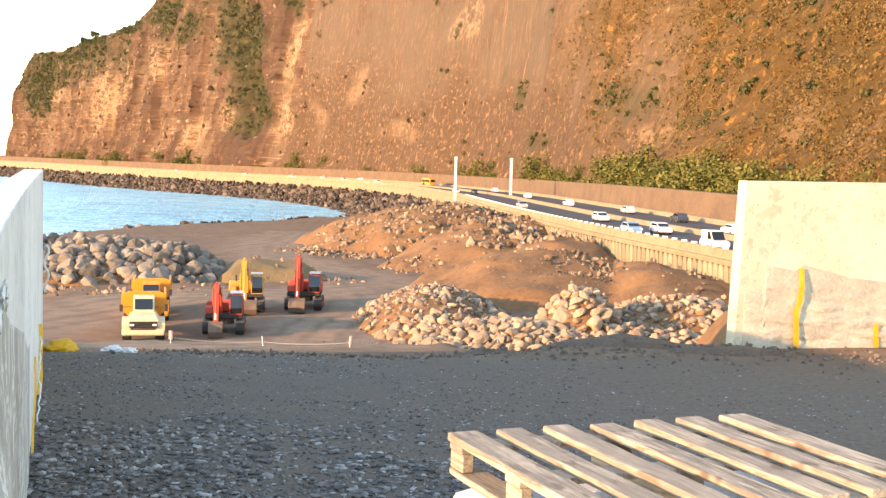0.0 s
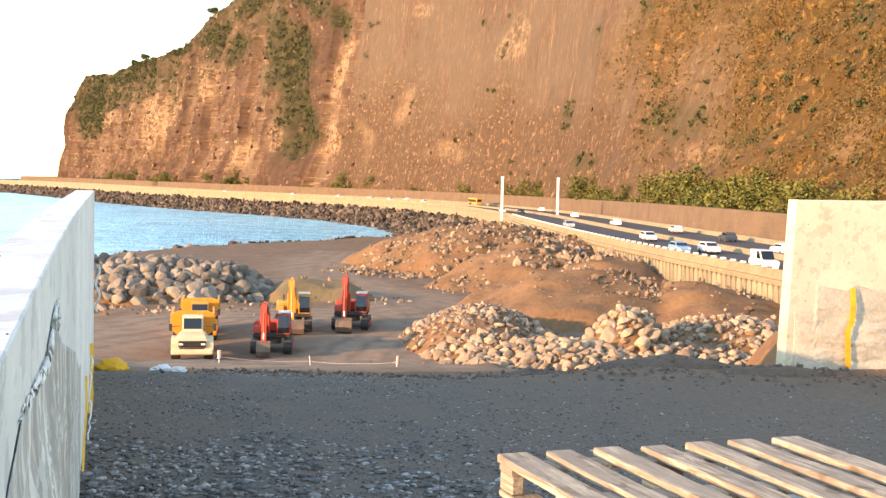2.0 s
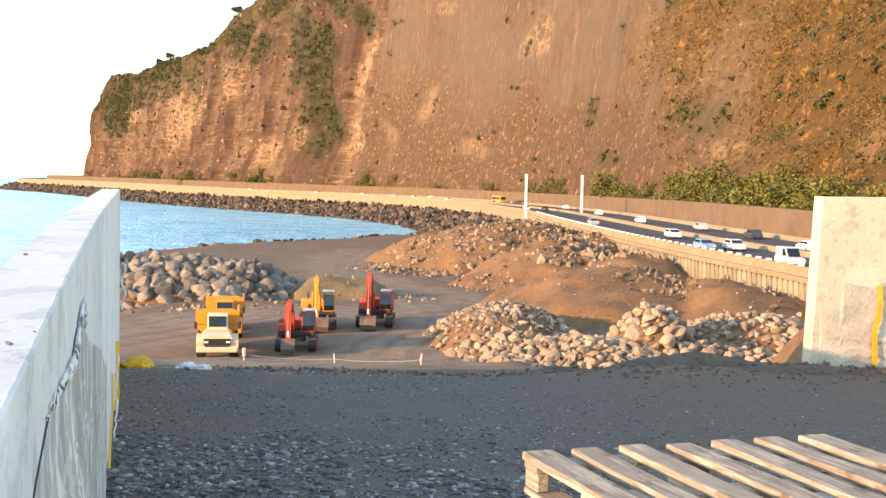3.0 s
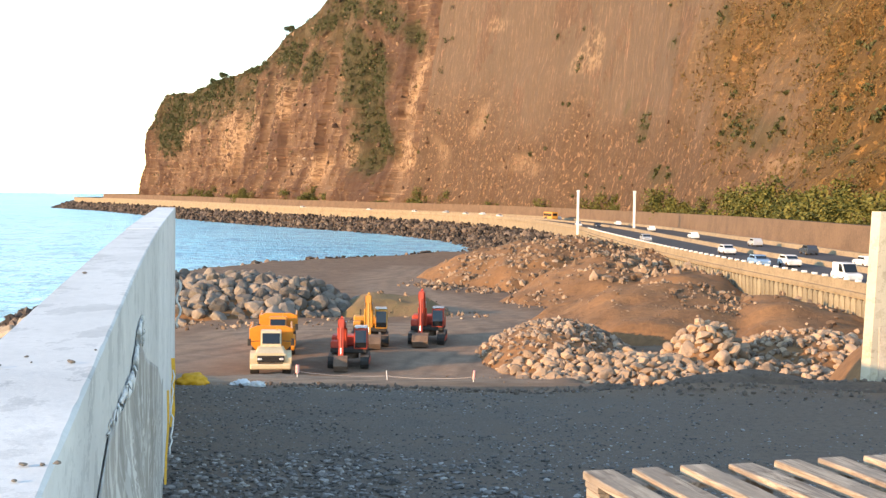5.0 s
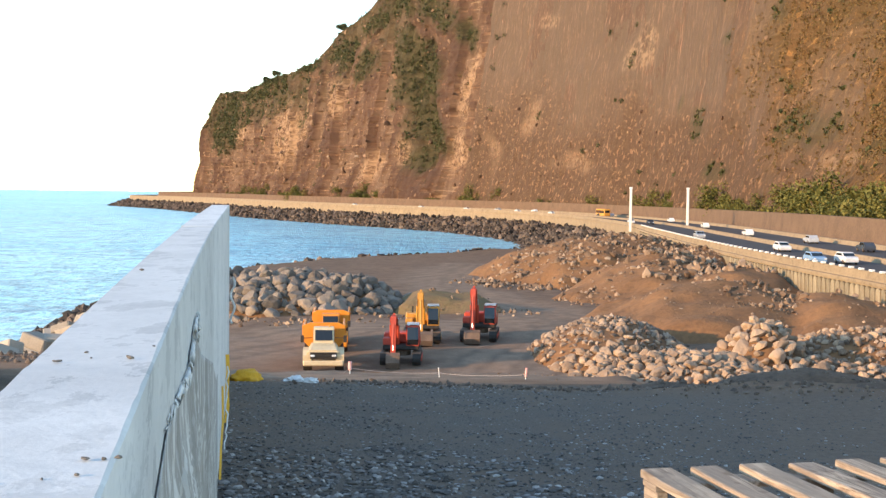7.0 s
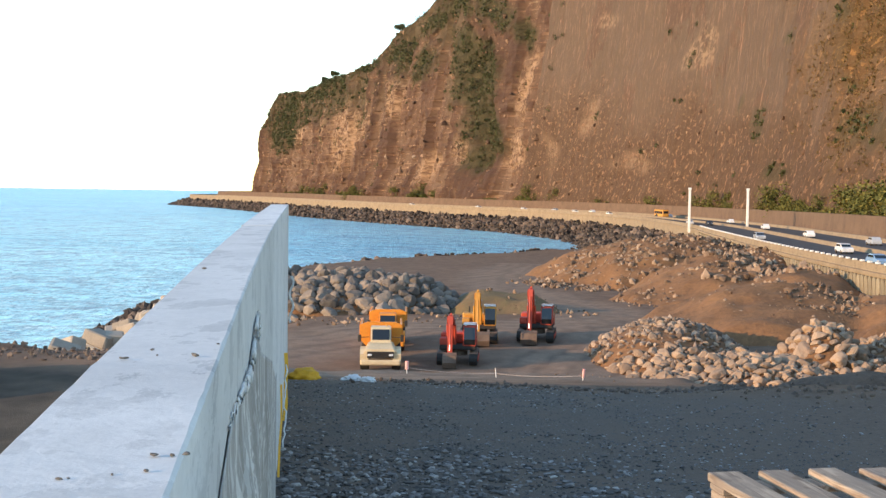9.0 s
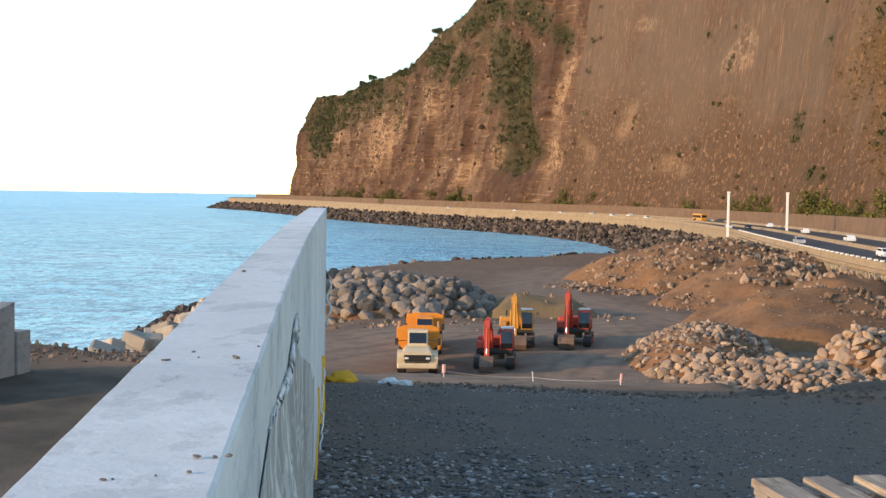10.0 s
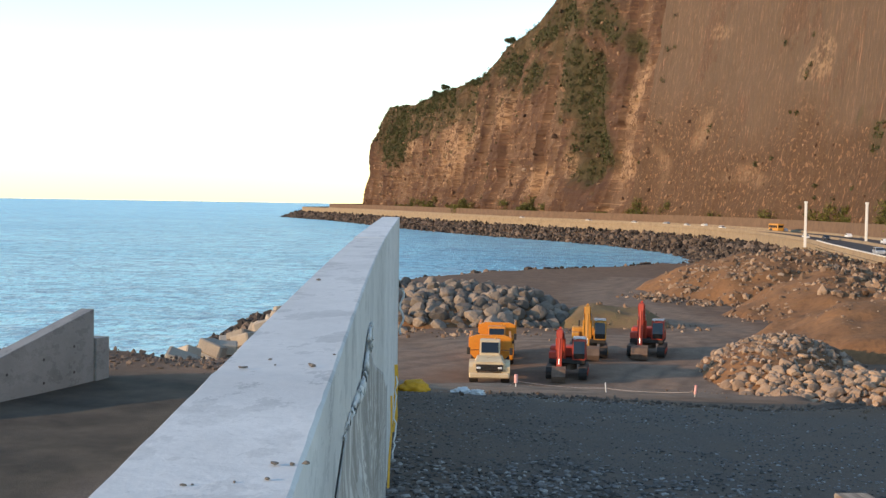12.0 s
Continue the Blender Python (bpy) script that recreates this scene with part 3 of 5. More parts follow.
M_LEAF = leaf_mat("green_leaves", [(0, (0.022, 0.03, 0.011)), (0.5, (0.045, 0.053, 0.019)), (1, (0.1, 0.09, 0.032))])
M_BUSH = leaf_mat("verge_bush_leaves", [(0, (0.035, 0.045, 0.012)), (0.5, (0.085, 0.09, 0.021)), (1, (0.165, 0.14, 0.034))])
M_DRY = leaf_mat("dry_scrub_leaves", [(0, (0.07, 0.058, 0.017)), (0.4, (0.105, 0.074, 0.022)), (0.75, (0.145, 0.08, 0.027)), (1, (0.18, 0.1, 0.038))])
r0 = np.random.default_rng(5)
chance = 0.003 * (1 - 0.75 * net) + 0.12 * sstep(0.975, 0.99, V) * sstep(6.0, 8.0, AZ) * sstep(-0.1, 0.2, fbm(S * 0.04, Z * 0.0, 3, 24)) + 0.22 * wild ** 2 + 0.05 * top_green + 0.012 * scrub * (0.3 + sstep(0.0, 0.3, fbm(S * 0.03, Z * 0.03, 3, 21))) + 0.012 * net * sstep(0.2, 0.5, fbm(S * 0.05, Z * 0.012, 3, 22))
pick = (r0.random(chance.shape) < chance * 0.8 * DENS) & (Z > 3)
cc = cliff_v[pick]
cdist = np.hypot(cc[:, 0], cc[:, 1])
v_, f_ = leaves(cc, r0.uniform(0.8, 3.2, len(cc)) * np.clip(cdist / 600, 0.5, 1.2), 60, 0.42, 6)
tagged(link_mesh("cliff_scrub", v_, f_, M_LEAF), "dark green scrub growing on ledges and in gullies", "shrubs", kind="stuff")
dry = (r0.random(chance.shape) < 0.5 * DENS * scrub * (0.25 + sstep(-0.3, 0.3, fbm(S * 0.05, Z * 0.05, 3, 23)))) & (Z > 2) & (Z < 120)
cc = cliff_v[dry]
v_, f_ = leaves(cc, r0.uniform(0.5, 1.8, len(cc)), 18, 0.27, 7)
tagged(link_mesh("dry_scrub", v_, f_, M_DRY), "golden dry scrub over the rubble slope", "shrubs", kind="stuff")

# small trees on the rim of the headland
M_BARK = varied("grey_bark", (0.07, 0.055, 0.04), (0.15, 0.12, 0.09), 2.0, 0.9)
for waz, grow in ((12.9, 6.0), (15.84, 5.0), (16.3, 4.0)):
    col_ = int(np.argmin(np.abs(np.degrees(np.arctan2(-X[:, -1], Y[:, -1])) - waz)))
    t_ = thing("tree", Matrix.Translation(Vector(cliff_v[col_, -1]) - Vector((0, 0, 1.5))), "small dark green tree on the cliff rim", "tree", "trees on the cliff rim")
    trunk = bmesh.new()
    tube(trunk, (0, 0, -1.5), (0.2, 0, grow * 0.5), 0.35, 0.2, 7)
    limbs = [(math.cos(k * 1.7 + waz) * grow * 0.4, math.sin(k * 1.7 + waz) * grow * 0.4, grow * (0.62 + 0.09 * k)) for k in range(5)]
    for tip in limbs:
        tube(trunk, (0.2, 0, grow * 0.45), tip, 0.16, 0.05, 5)
    part("trunk", trunk, M_BARK, t_)
    v_, f_ = leaves(limbs + [(0.2, 0, grow * 0.85)], [grow * 0.42] * 6, 420, 0.34, int(waz * 10), 0.7)
    o_ = link_mesh("crown", v_, f_, M_LEAF)
    o_.parent = t_

# bushes between the barrier and the cliff
BUSH = []
for k in range(4):
    rb = np.random.default_rng(40 + k)
    cen = rb.normal(size=(11, 3)) * (0.5, 0.5, 0.28) + (0, 0, 0.55)
    v_, f_ = leaves(cen, rb.uniform(0.25, 0.5, 11), 270, 0.04, 50 + k, 0.9)
    me = bpy.data.meshes.new("bush_crown")
    me.from_pydata(v_.tolist(), [], f_.tolist())
    me.materials.append(M_BUSH)
    st = bmesh.new()
    for a_ in range(5):
        tube(st, (0, 0, -0.15), (0.4 * math.cos(a_ * 1.26 + k), 0.4 * math.sin(a_ * 1.26 + k), 0.6), 0.05, 0.015, 5)
    BUSH.append((me, from_bm("bush_stem", st, M_BARRIER)))
dcoast = np.hypot(COAST[:, 0], COAST[:, 1])
rb = random.Random(8)
i = 0
verge = along(41, 0)
vaz = np.degrees(np.arctan2(-verge[:, 0], verge[:, 1]))
for i in range(len(verge)):
    x, y, z = verge[i]
    if y < 60 or vaz[i] > 19.5:
        continue
    want = 0.85 if vaz[i] < -2.5 else (0.55 if math.sin(vaz[i] * 2.3) > 0.2 else 0.25)
    for _ in range(1):
        if rb.random() > want:
            continue
        size = rb.uniform(3.8, 9.8) if vaz[i] < -2.5 else rb.uniform(4.0, 10.0)
        o = rb.uniform(-3, 5)
        crown, stem = rb.choice(BUSH)
        b_ = thing("bush", Matrix.Translation((x + INLAND[i][0] * o, y + INLAND[i][1] * o, z + 0.3 + o * 0.1)) @ Matrix.Rotation(rb.uniform(0, 6.28), 4, "Z") @ Matrix.Diagonal((size * 1.1, size * 1.1, size * rb.uniform(0.8, 1.15), 1)),
                   "dense green bush behind the rockfall barrier", "bush", "bushes along the cliff foot")
        for nm, me in (("crown", crown), ("stem", stem)):
            o_ = new(nm, me)
            o_.parent = b_

# ---- concrete walls of the platform ----
def wall_mesh(name, a, b, thick, top_a, top_b, bottom, label, material, side=1, splay=0.0, bow=None):
    """A wall from a to b (plan points of one face); its thickness lies to the left of a->b when side is 1."""
    a, b = Vector((*a, 0)), Vector((*b, 0))
    d = (b - a).normalized()
    n = Vector((-d.y, d.x, 0)) * thick * side
    bm = bmesh.new()
    rj = random.Random(len(name))
    length = (b - a).length
    segs = max(2, int(length / 0.22))
    rings = []
    for i in range(segs + 1):
        t = i / segs
        p, top = a + (b - a) * t, top_a + (top_b - top_a) * t
        if bow:
            p = p + n.normalized() * bow(p)
        e1, e2, c1, c2 = rj.gauss(0, 0.004), rj.gauss(0, 0.004), 0.012 + abs(rj.gauss(0, 0.003)), 0.012 + abs(rj.gauss(0, 0.003))
        u = n.normalized()
        ring = [(p, bottom), (p, top - c1), (p + u * c1, top + e1 * 0.3), (p + n - u * c2, top + e2 * 0.3), (p + n, top - c2), (p + n, bottom)]
        if i == 0:      # the end leans out towards its foot
            ring = [(q - d * splay, z) if z == bottom else (q, z) for q, z in ring]
        rings.append([bm.verts.new((q.x, q.y, z)) for q, z in ring])
    for r1, r2 in zip(rings, rings[1:]):
        for i in range(6):
            j = (i + 1) % 6
            bm.faces.new((r1[i], r2[i], r2[j], r1[j]))
    bm.faces.new(rings[0][::-1]), bm.faces.new(rings[-1])
    ob = new(name, from_bm(name, bm, material))
    return tagged(ob, label, "wall", kind="structure")


def west_bow(p):
    """How far the tall wall bows out to the sea side at a point of its line."""
    return 0.12 * math.sin(math.pi * min(1.0, max(0.0, (p.y - 1.8) / 38.2)) ** 0.9) ** 1.2 if 1.81 < p.y < 39.99 else 0.0


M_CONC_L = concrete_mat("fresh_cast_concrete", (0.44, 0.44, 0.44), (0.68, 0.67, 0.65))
wall_mesh("wall_west", (-1.0, 1.8), (-7.28, 21.8), 0.575, 5.45, 5.58, -1.5, "tall grey cast concrete wall with a flat top", M_CONC, bow=west_bow)
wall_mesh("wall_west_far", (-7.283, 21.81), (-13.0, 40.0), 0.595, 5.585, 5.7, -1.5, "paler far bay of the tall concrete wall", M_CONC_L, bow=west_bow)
wall_mesh("wall_east", (10.44, 42.66), (26.0, 47.0), 0.6, 5.87, 5.95, -1.0, "pale sunlit cast concrete wall draped with sheeting", M_CONC_R, 1, 0.3)
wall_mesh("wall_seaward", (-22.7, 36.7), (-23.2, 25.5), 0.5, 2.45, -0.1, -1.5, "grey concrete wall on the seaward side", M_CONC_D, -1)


# ---- soil mounds ----
def mound(label, blobs, x0, x1, y0, y1, step=0.7, material=M_SOIL, name="soil_mound"):
    mx, my = np.meshgrid(np.arange(x0, x1, step), np.arange(y0, y1, step), indexing="ij")
    base = land(mx, my)
    z = base - 0.6
    for cx, cy, rx, ry, top in blobs:
        z = np.maximum(z, soil(mx, my, cx, cy, rx, ry, top, base - 0.5))
    z = z + fbm(mx * 0.5, my * 0.5, 4, cx) * min(0.4, step * 0.6) * (z > base) + (fbm(mx * 0.16, my * 0.16, 2, cx + 1) - 0.8 * np.abs(fbm(mx * 0.3, my * 0.12, 2, cx + 2))) * min(1.0, step * 1.4) * 0.75 * (z > base)
    nu, nv = mx.shape
    ob = link_mesh(name, np.stack([mx.ravel(), my.ravel(), z.ravel()], 1), grid_faces(nu, nv), material, True)
    return tagged(ob, label, "soil mound", kind="structure"), (mx[:, 0], my[0], z)


MOUNDS = []
for lab, blobs, x0, x1, y0, y1 in (
        ("broad mound of brown soil littered with rubble", [(-1, 206, 24, 26, -1.2), (12, 190, 14, 22, -2.2)], -30, 30, 175, 240),
        ("mound of orange soil with a rubble crest", [(6, 164, 15, 24, -2.2), (14, 150, 10, 18, -2.6)], -14, 28, 135, 195),
        ("bare orange soil mound with dozer scrapes", [(9.5, 121, 14, 20, -2.5), (20, 116, 12, 17, -3.2)], -9, 36, 93, 148),
        ("orange soil bank behind the concrete wall", [(20, 60, 10.8, 13, 1.6)], 8, 32, 46, 76)):
    MOUNDS.append(mound(lab, blobs, x0, x1, y0, y1)[1])
M_GRASSY = varied("grassy_soil", (0.2, 0.108, 0.056), (0.18, 0.138, 0.055), 0.28, 0.95, bump_s=0.9, bump_d=0.15)
M_DARKSOIL = varied("dark_soil", (0.065, 0.044, 0.031), (0.165, 0.11, 0.076), 0.8, 0.95, bump_s=0.9, bump_d=0.08)
MOUNDS.append(mound("dark soil berm pushed up along the platform edge", [(10.2, 42.0, 3.6, 1.5, 0.34), (6, 43.2, 5, 1.5, 0.2), (1.8, 42.6, 3.0, 1.3, 0.05)], -3, 14.5, 39.5, 45.5, 0.22, M_DARKSOIL, "soil_berm")[1])
MOUNDS.append(mound("dark soil berm beyond the tall concrete wall", [(-20, 43.2, 6, 1.4, 0.2), (-27, 43.4, 7, 1.4, 0.22), (-35, 43, 7, 1.4, 0.2)], -42, -14.5, 40.8, 46, 0.22, M_DARKSOIL, "soil_berm")[1])
MOUNDS.append(mound("low heap of soil with a thin cover of grass", [(-18.0, 129, 7.5, 8, -4.5)], -28, -8, 117, 140, material=M_GRASSY)[1])


def height_at(x, y):
    z = float(land(np.array([x]), np.array([y]))[0])
    for gx_, gy_, gz_ in MOUNDS:
        if gx_[0] < x < gx_[-1] and gy_[0] < y < gy_[-1]:
            z = max(z, float(gz_[int((x - gx_[0]) / (gx_[1] - gx_[0])), int((y - gy_[0]) / (gy_[1] - gy_[0]))]))
    return z


# ---- boulders ----
def boulder_mesh(seed, material, sub=2):
    rng = random.Random(seed)
    bm = bmesh.new()
    bmesh.ops.create_icosphere(bm, subdivisions=sub, radius=1)
    planes = [(Vector((rng.gauss(0, 1), rng.gauss(0, 1), rng.gauss(0, 1))).normalized(), rng.uniform(0.48, 0.82)) for _ in range(13)]
    sx, sy, sz = rng.uniform(0.85, 1.25), rng.uniform(0.8, 1.1), rng.uniform(0.65, 0.9)
    for v in bm.verts:
        for n, d in planes:
            k = v.co.dot(n)
            if k > d:
                v.co -= n * (k - d) * 0.76
        v.co += noise.noise_vector(v.co * 2.2 + Vector((seed, 0, 0))) * 0.1 + noise.noise_vector(v.co * 6 + Vector((seed, 3, 0))) * 0.025
        v.co = Vector((v.co.x * sx, v.co.y * sy, v.co.z * sz))
    return from_bm("boulder", bm, material)


BOULDERS = [boulder_mesh(i, M_BOULDER, 3) for i in range(8)]
PALE = [boulder_mesh(i + 20, M_PALE_BOULDER, 3) for i in range(8)]


def rubble_pile(label, meshes, blobs, spots, seed, fill, core_step=0.8):
    """A heap: a core of fill with single boulders lying on it. spots: (count, x0, x1, y0, y1, r0, r1)."""
    rng = random.Random(seed)
    pile = thing("rubble_pile", pose(0, 0, 0), label, "rock pile", "heaps of quarry rock")
    bx0, bx1 = min(b[0] - b[2] for b in blobs), max(b[0] + b[2] for b in blobs)
    by0, by1 = min(b[1] - b[3] for b in blobs), max(b[1] + b[3] for b in blobs)
    mx, my = np.meshgrid(np.arange(bx0, bx1, core_step), np.arange(by0, by1, core_step), indexing="ij")

    def top(x, y):
        base = land(x, y)
        z = base - 0.4
        for cx, cy, rx, ry, t in blobs:
            z = np.maximum(z, soil(x, y, cx, cy, rx, ry, t, base - 0.4))
        return z
    z = top(mx, my)
    core = link_mesh("core", np.stack([mx.ravel(), my.ravel(), z.ravel()], 1), grid_faces(*mx.shape), M_SOIL, True)
    core.parent = pile
    taken = []
    for count, x0, x1, y0, y1, r0, r1 in spots:
        made, tries = 0, 0
        while made < count and tries < count * 30:
            tries += 1
            x, y, r = rng.uniform(x0, x1), rng.uniform(y0, y1), rng.uniform(r0, r1) * rng.choice((0.75, 1, 1, 1.2))
            z = float(top(np.array([x]), np.array([y]))[0])
            if z < float(land(np.array([x]), np.array([y]))[0]) - 0.2:
                continue
            if any((x - a) ** 2 + (y - b) ** 2 + (z - c) ** 2 < (0.62 * (r + q)) ** 2 for a, b, c, q in taken):
                continue
            taken.append((x, y, z, r))
            o = new("boulder", rng.choice(meshes))
            o.matrix_basis = Matrix.Translation((x, y, z + r * 0.25)) @ Euler((rng.uniform(-.6, .6), rng.uniform(-.6, .6), rng.uniform(0, 6.28))).to_matrix().to_4x4() @ Matrix.Scale(r, 4)
            o.parent = pile
            made += 1
    nf, f0, f1, f_mat = fill
    rf = np.random.default_rng(seed)
    fx, fy, fr = rf.uniform(bx0, bx1, nf), rf.uniform(by0, by1, nf), rf.uniform(f0, f1, nf)
    fz = top(fx, fy)
    ok = fz > land(fx, fy) - 0.15
    o = rock_cloud("small_rubble", np.column_stack([fx, fy, fz + fr * 0.2, fr])[ok], seed, f_mat, "smaller broken rock between the boulders", "")
    o.parent = pile
    return pile


def rock_cloud(name, spots, seed, material, label, category="rubble", flat=1.0):
    """Many loose stones joined into one mesh; spots are (x, y, z, radius)."""
    rng = np.random.default_rng(seed)
    bm = bmesh.new()
    bmesh.ops.create_icosphere(bm, subdivisions=1, radius=1)
    base = np.array([v.co[:] for v in bm.verts])
    tri = np.array([[v.index for v in f.verts] for f in bm.faces])
    bm.free()
    spots = np.array(spots)
    n = len(spots)
    v = base[None] * rng.uniform(0.5, 1.2, (n, len(base), 1)) * rng.uniform(0.5, 1.25, (n, 1, 3)) * spots[:, 3][:, None, None]
    v[..., 2] *= flat
    a = rng.uniform(0, 6.28, n)
    ca, sn = np.cos(a)[:, None], np.sin(a)[:, None]
    v = np.stack([v[..., 0] * ca - v[..., 1] * sn, v[..., 0] * sn + v[..., 1] * ca, v[..., 2]], 2) + spots[:, None, :3]
    f = tri[None] + (np.arange(n) * len(base))[:, None, None]
    return tagged(link_mesh(name, v.reshape(-1, 3), f.reshape(-1, 3), material), label, category, kind="stuff")


def island_mat(name, stops, rough=0.9, bump_scale=3.0, bump_d=0.1, spec=0.3):
    m, nt, b = mat(name, rough, 0, spec)
    g = nt.nodes.new("ShaderNodeNewGeometry")
    c = ramp(nt, g.outputs["Random Per Island"], stops)
    n = noise_tex(nt, world_coords(nt), bump_scale, 4)
    c = mix(nt, mix(nt, 0.4, (0, 0, 0), grey(nt, n, 0.35, 0.7)), c, stops[0][1])
    colour(nt, b, c)
    bump(nt, b, n, 0.5, bump_d)
    return m


M_RUBBLE = island_mat("soil_rubble", [(0, (0.11, 0.068, 0.042)), (0.5, (0.22, 0.145, 0.095)), (1, (0.4, 0.29, 0.2))])
M_ARMOUR = island_mat("sea_rocks", [(0, (0.025, 0.02, 0.017)), (0.6, (0.09, 0.066, 0.05)), (1, (0.2, 0.145, 0.11))], bump_scale=0.8, bump_d=0.4)
M_GRAVEL = island_mat("crushed_stone", [(0, (0.062, 0.056, 0.052)), (0.5, (0.15, 0.138, 0.13)), (0.85, (0.27, 0.25, 0.24)), (1, (0.44, 0.42, 0.4))], bump_scale=20, bump_d=0.01)

M_FILL = island_mat("grey_rubble", [(0, (0.05, 0.043, 0.037)), (0.5, (0.13, 0.11, 0.09)), (1, (0.28, 0.225, 0.175))], bump_scale=2, bump_d=0.1)
M_FILL_PALE = island_mat("pale_rubble", [(0, (0.11, 0.077, 0.055)), (0.5, (0.25, 0.18, 0.13)), (1, (0.45, 0.335, 0.245))], bump_scale=2, bump_d=0.1)
rubble_pile("long heap of large grey boulders along the shore", BOULDERS, [(-37, 132, 15, 16, -3.4), (-29.5, 130, 7.5, 13, -3.6), (-46, 133, 14, 17, -3.4)],
            [(290, -49, -22.5, 116, 136, 0.7, 1.15)], 3, (900, 0.2, 0.5, M_FILL))
rubble_pile("heap of pale quarry rock beside the haul road", PALE, [(-0.5, 95, 6.8, 14, -3.6), (4.5, 86, 8, 7.5, -4.9)],
            [(190, -6, 11, 77, 87, 0.3, 0.58), (110, -7, 6, 84, 104, 0.22, 0.42)], 4, (1500, 0.12, 0.36, M_FILL_PALE))
rubble_pile("heap of pale boulders at the foot of a soil mound", PALE, [(10.3, 90, 3.4, 6, -2.9), (18.5, 97, 7.5, 8, -4.1), (12, 87, 9, 6, -5.2)],
            [(80, 7.5, 13.5, 84, 93, 0.36, 0.66), (215, 9, 25, 83, 99, 0.26, 0.5)], 5, (1100, 0.12, 0.36, M_FILL_PALE))


# broken rock standing proud of the cliff face
rc = np.random.default_rng(61)
prob = DENS * (0.05 * (1 - net) * (1 - 0.4 * scrub) * (1 - 0.4 * wild) * (0.35 + sstep(-0.1, 0.35, fbm(S * 0.05, Z * 0.05, 3, 62))) + 0.06 * low_net)
hit = (rc.random(prob.shape) < prob) & (Z > 1)
pts = cliff_v[hit]
rad = rc.uniform(0.5, 1.5, len(pts)) * np.clip(np.hypot(pts[:, 0], pts[:, 1]) / 550, 0.3, 1.5) * rc.choice([0.3, 0.45, 0.6, 1.0], len(pts))
rock_cloud("cliff_rocks", np.column_stack([pts, rad]), 63, island_mat("broken_cliff_rock", [(0, (0.06, 0.033, 0.02)), (0.6, (0.19, 0.105, 0.058)), (1, (0.36, 0.22, 0.13))], bump_scale=0.5, bump_d=0.3),
           "broken orange-brown rock on the cliff face", "rocks")
for waz, wel in ((12.36, 1.15), (13.35, 1.2)):
    k_ = int(np.argmin(np.hypot(AZ - waz, EL - wel)))
    o = new("pale_rock", PALE[0])
    o.matrix_basis = Matrix.Translation(cliff_v.reshape(-1, 3)[k_]) @ Matrix.Scale(2.6, 4)
    tagged(o, "pale round rock lodged low on the cliff", "rock")

rng = random.Random(11)
spots = []
for n, x0, x1, y0, y1, r0, r1 in ((1500, -22, 20, 180, 208, 0.2, 0.7), (520, 4, 20, 150, 174, 0.3, 0.95), (600, -8, 8, 148, 190, 0.12, 0.5), (260, 0, 16, 102, 124, 0.08, 0.28),
                                  (170, 12, 26, 100, 122, 0.15, 0.55), (60, -24, -8, 122, 137, 0.15, 0.4), (240, -50, -20, 108, 120, 0.1, 0.35), (60, -14, 20, 60, 90, 0.05, 0.15)):
    cx, cy = rng.uniform(x0, x1), rng.uniform(y0, y1)
    for _ in range(n):
        if rng.random() < 0.03:
            cx, cy = rng.uniform(x0, x1), rng.uniform(y0, y1)
        x, y = (rng.gauss(cx, 2.2), rng.gauss(cy, 3)) if rng.random() < 0.6 else (rng.uniform(x0, x1), rng.uniform(y0, y1))
        r = rng.uniform(r0, r1) * rng.choice((0.5, 0.7, 1))
        spots.append((x, y, height_at(x, y) + r * 0.2, r))
rock_cloud("scattered_rubble", spots, 1, M_RUBBLE, "loose brown rubble strewn over the soil mounds")

spots = []
far = [i for i in range(len(COAST)) if 285 < COAST[i, 1] < 1240]
for i in far:
    p, nrm, d = COAST[i], INLAND[i], math.hypot(COAST[i, 0], COAST[i, 1])
    for _ in range(34 if d < 800 else 16):
        o = -rng.random() ** 0.8 * 25
        z = np.interp(-o, [0, 2, 7, 14, 26], [-5.0, -5.0, -6.0, -8.6, -13]) + p[2]
        j = rng.uniform(-3, 3)
        spots.append((p[0] + nrm[0] * o + tang[i][0] * j, p[1] + nrm[1] * o + tang[i][1] * j, z + rng.uniform(-0.2, 1.0), rng.uniform(0.6, 1.7)))
rock_cloud("armour_rocks", spots, 2, M_ARMOUR, "dark rough armour rocks along the waterline", "rocks")
spots = []
for y in np.arange(225, 396, 0.42):
    x = float(np.interp(y, SHORE_Y, SHORE_X)) + rng.uniform(-2.5, 0.8)
    spots.append((x, y, float(land(np.array([x]), np.array([y]))[0]) + 0.2, rng.uniform(0.4, 1.0)))
rock_cloud("shore_rocks", spots, 6, M_ARMOUR, "dark rocks edging the spit", "rocks")
nr = np.random.default_rng(12)
GN = 38000
gyy = 20.0 + 21.5 * nr.random(GN) ** 2.3
gxx = nr.uniform(-13, 17, GN)
coarse = sstep(5, -4, gxx + 3 * fbm(gxx * 0.2, gyy * 0.2, 3, 9)) * sstep(34, 25, gyy + 2 * fbm(gxx * 0.25, gyy * 0.2, 3, 10))
grr = nr.uniform(0.025, 0.07, GN) * (0.75 + 1.5 * coarse * nr.random(GN)) * np.where(fbm(gxx * 0.3, gyy * 0.3, 3, 8) > -0.1, 1.0, 0.6)
spots = np.column_stack([gxx, gyy, land(gxx, gyy) + grr * 0.15, grr])[nr.random(GN) < 0.3 + 0.7 * sstep(7, -3, gxx)]
rock_cloud("gravel", spots, 7, M_GRAVEL, "coarse dark grey crushed stone on the platform", "gravel", 0.5)
rng2 = random.Random(4)
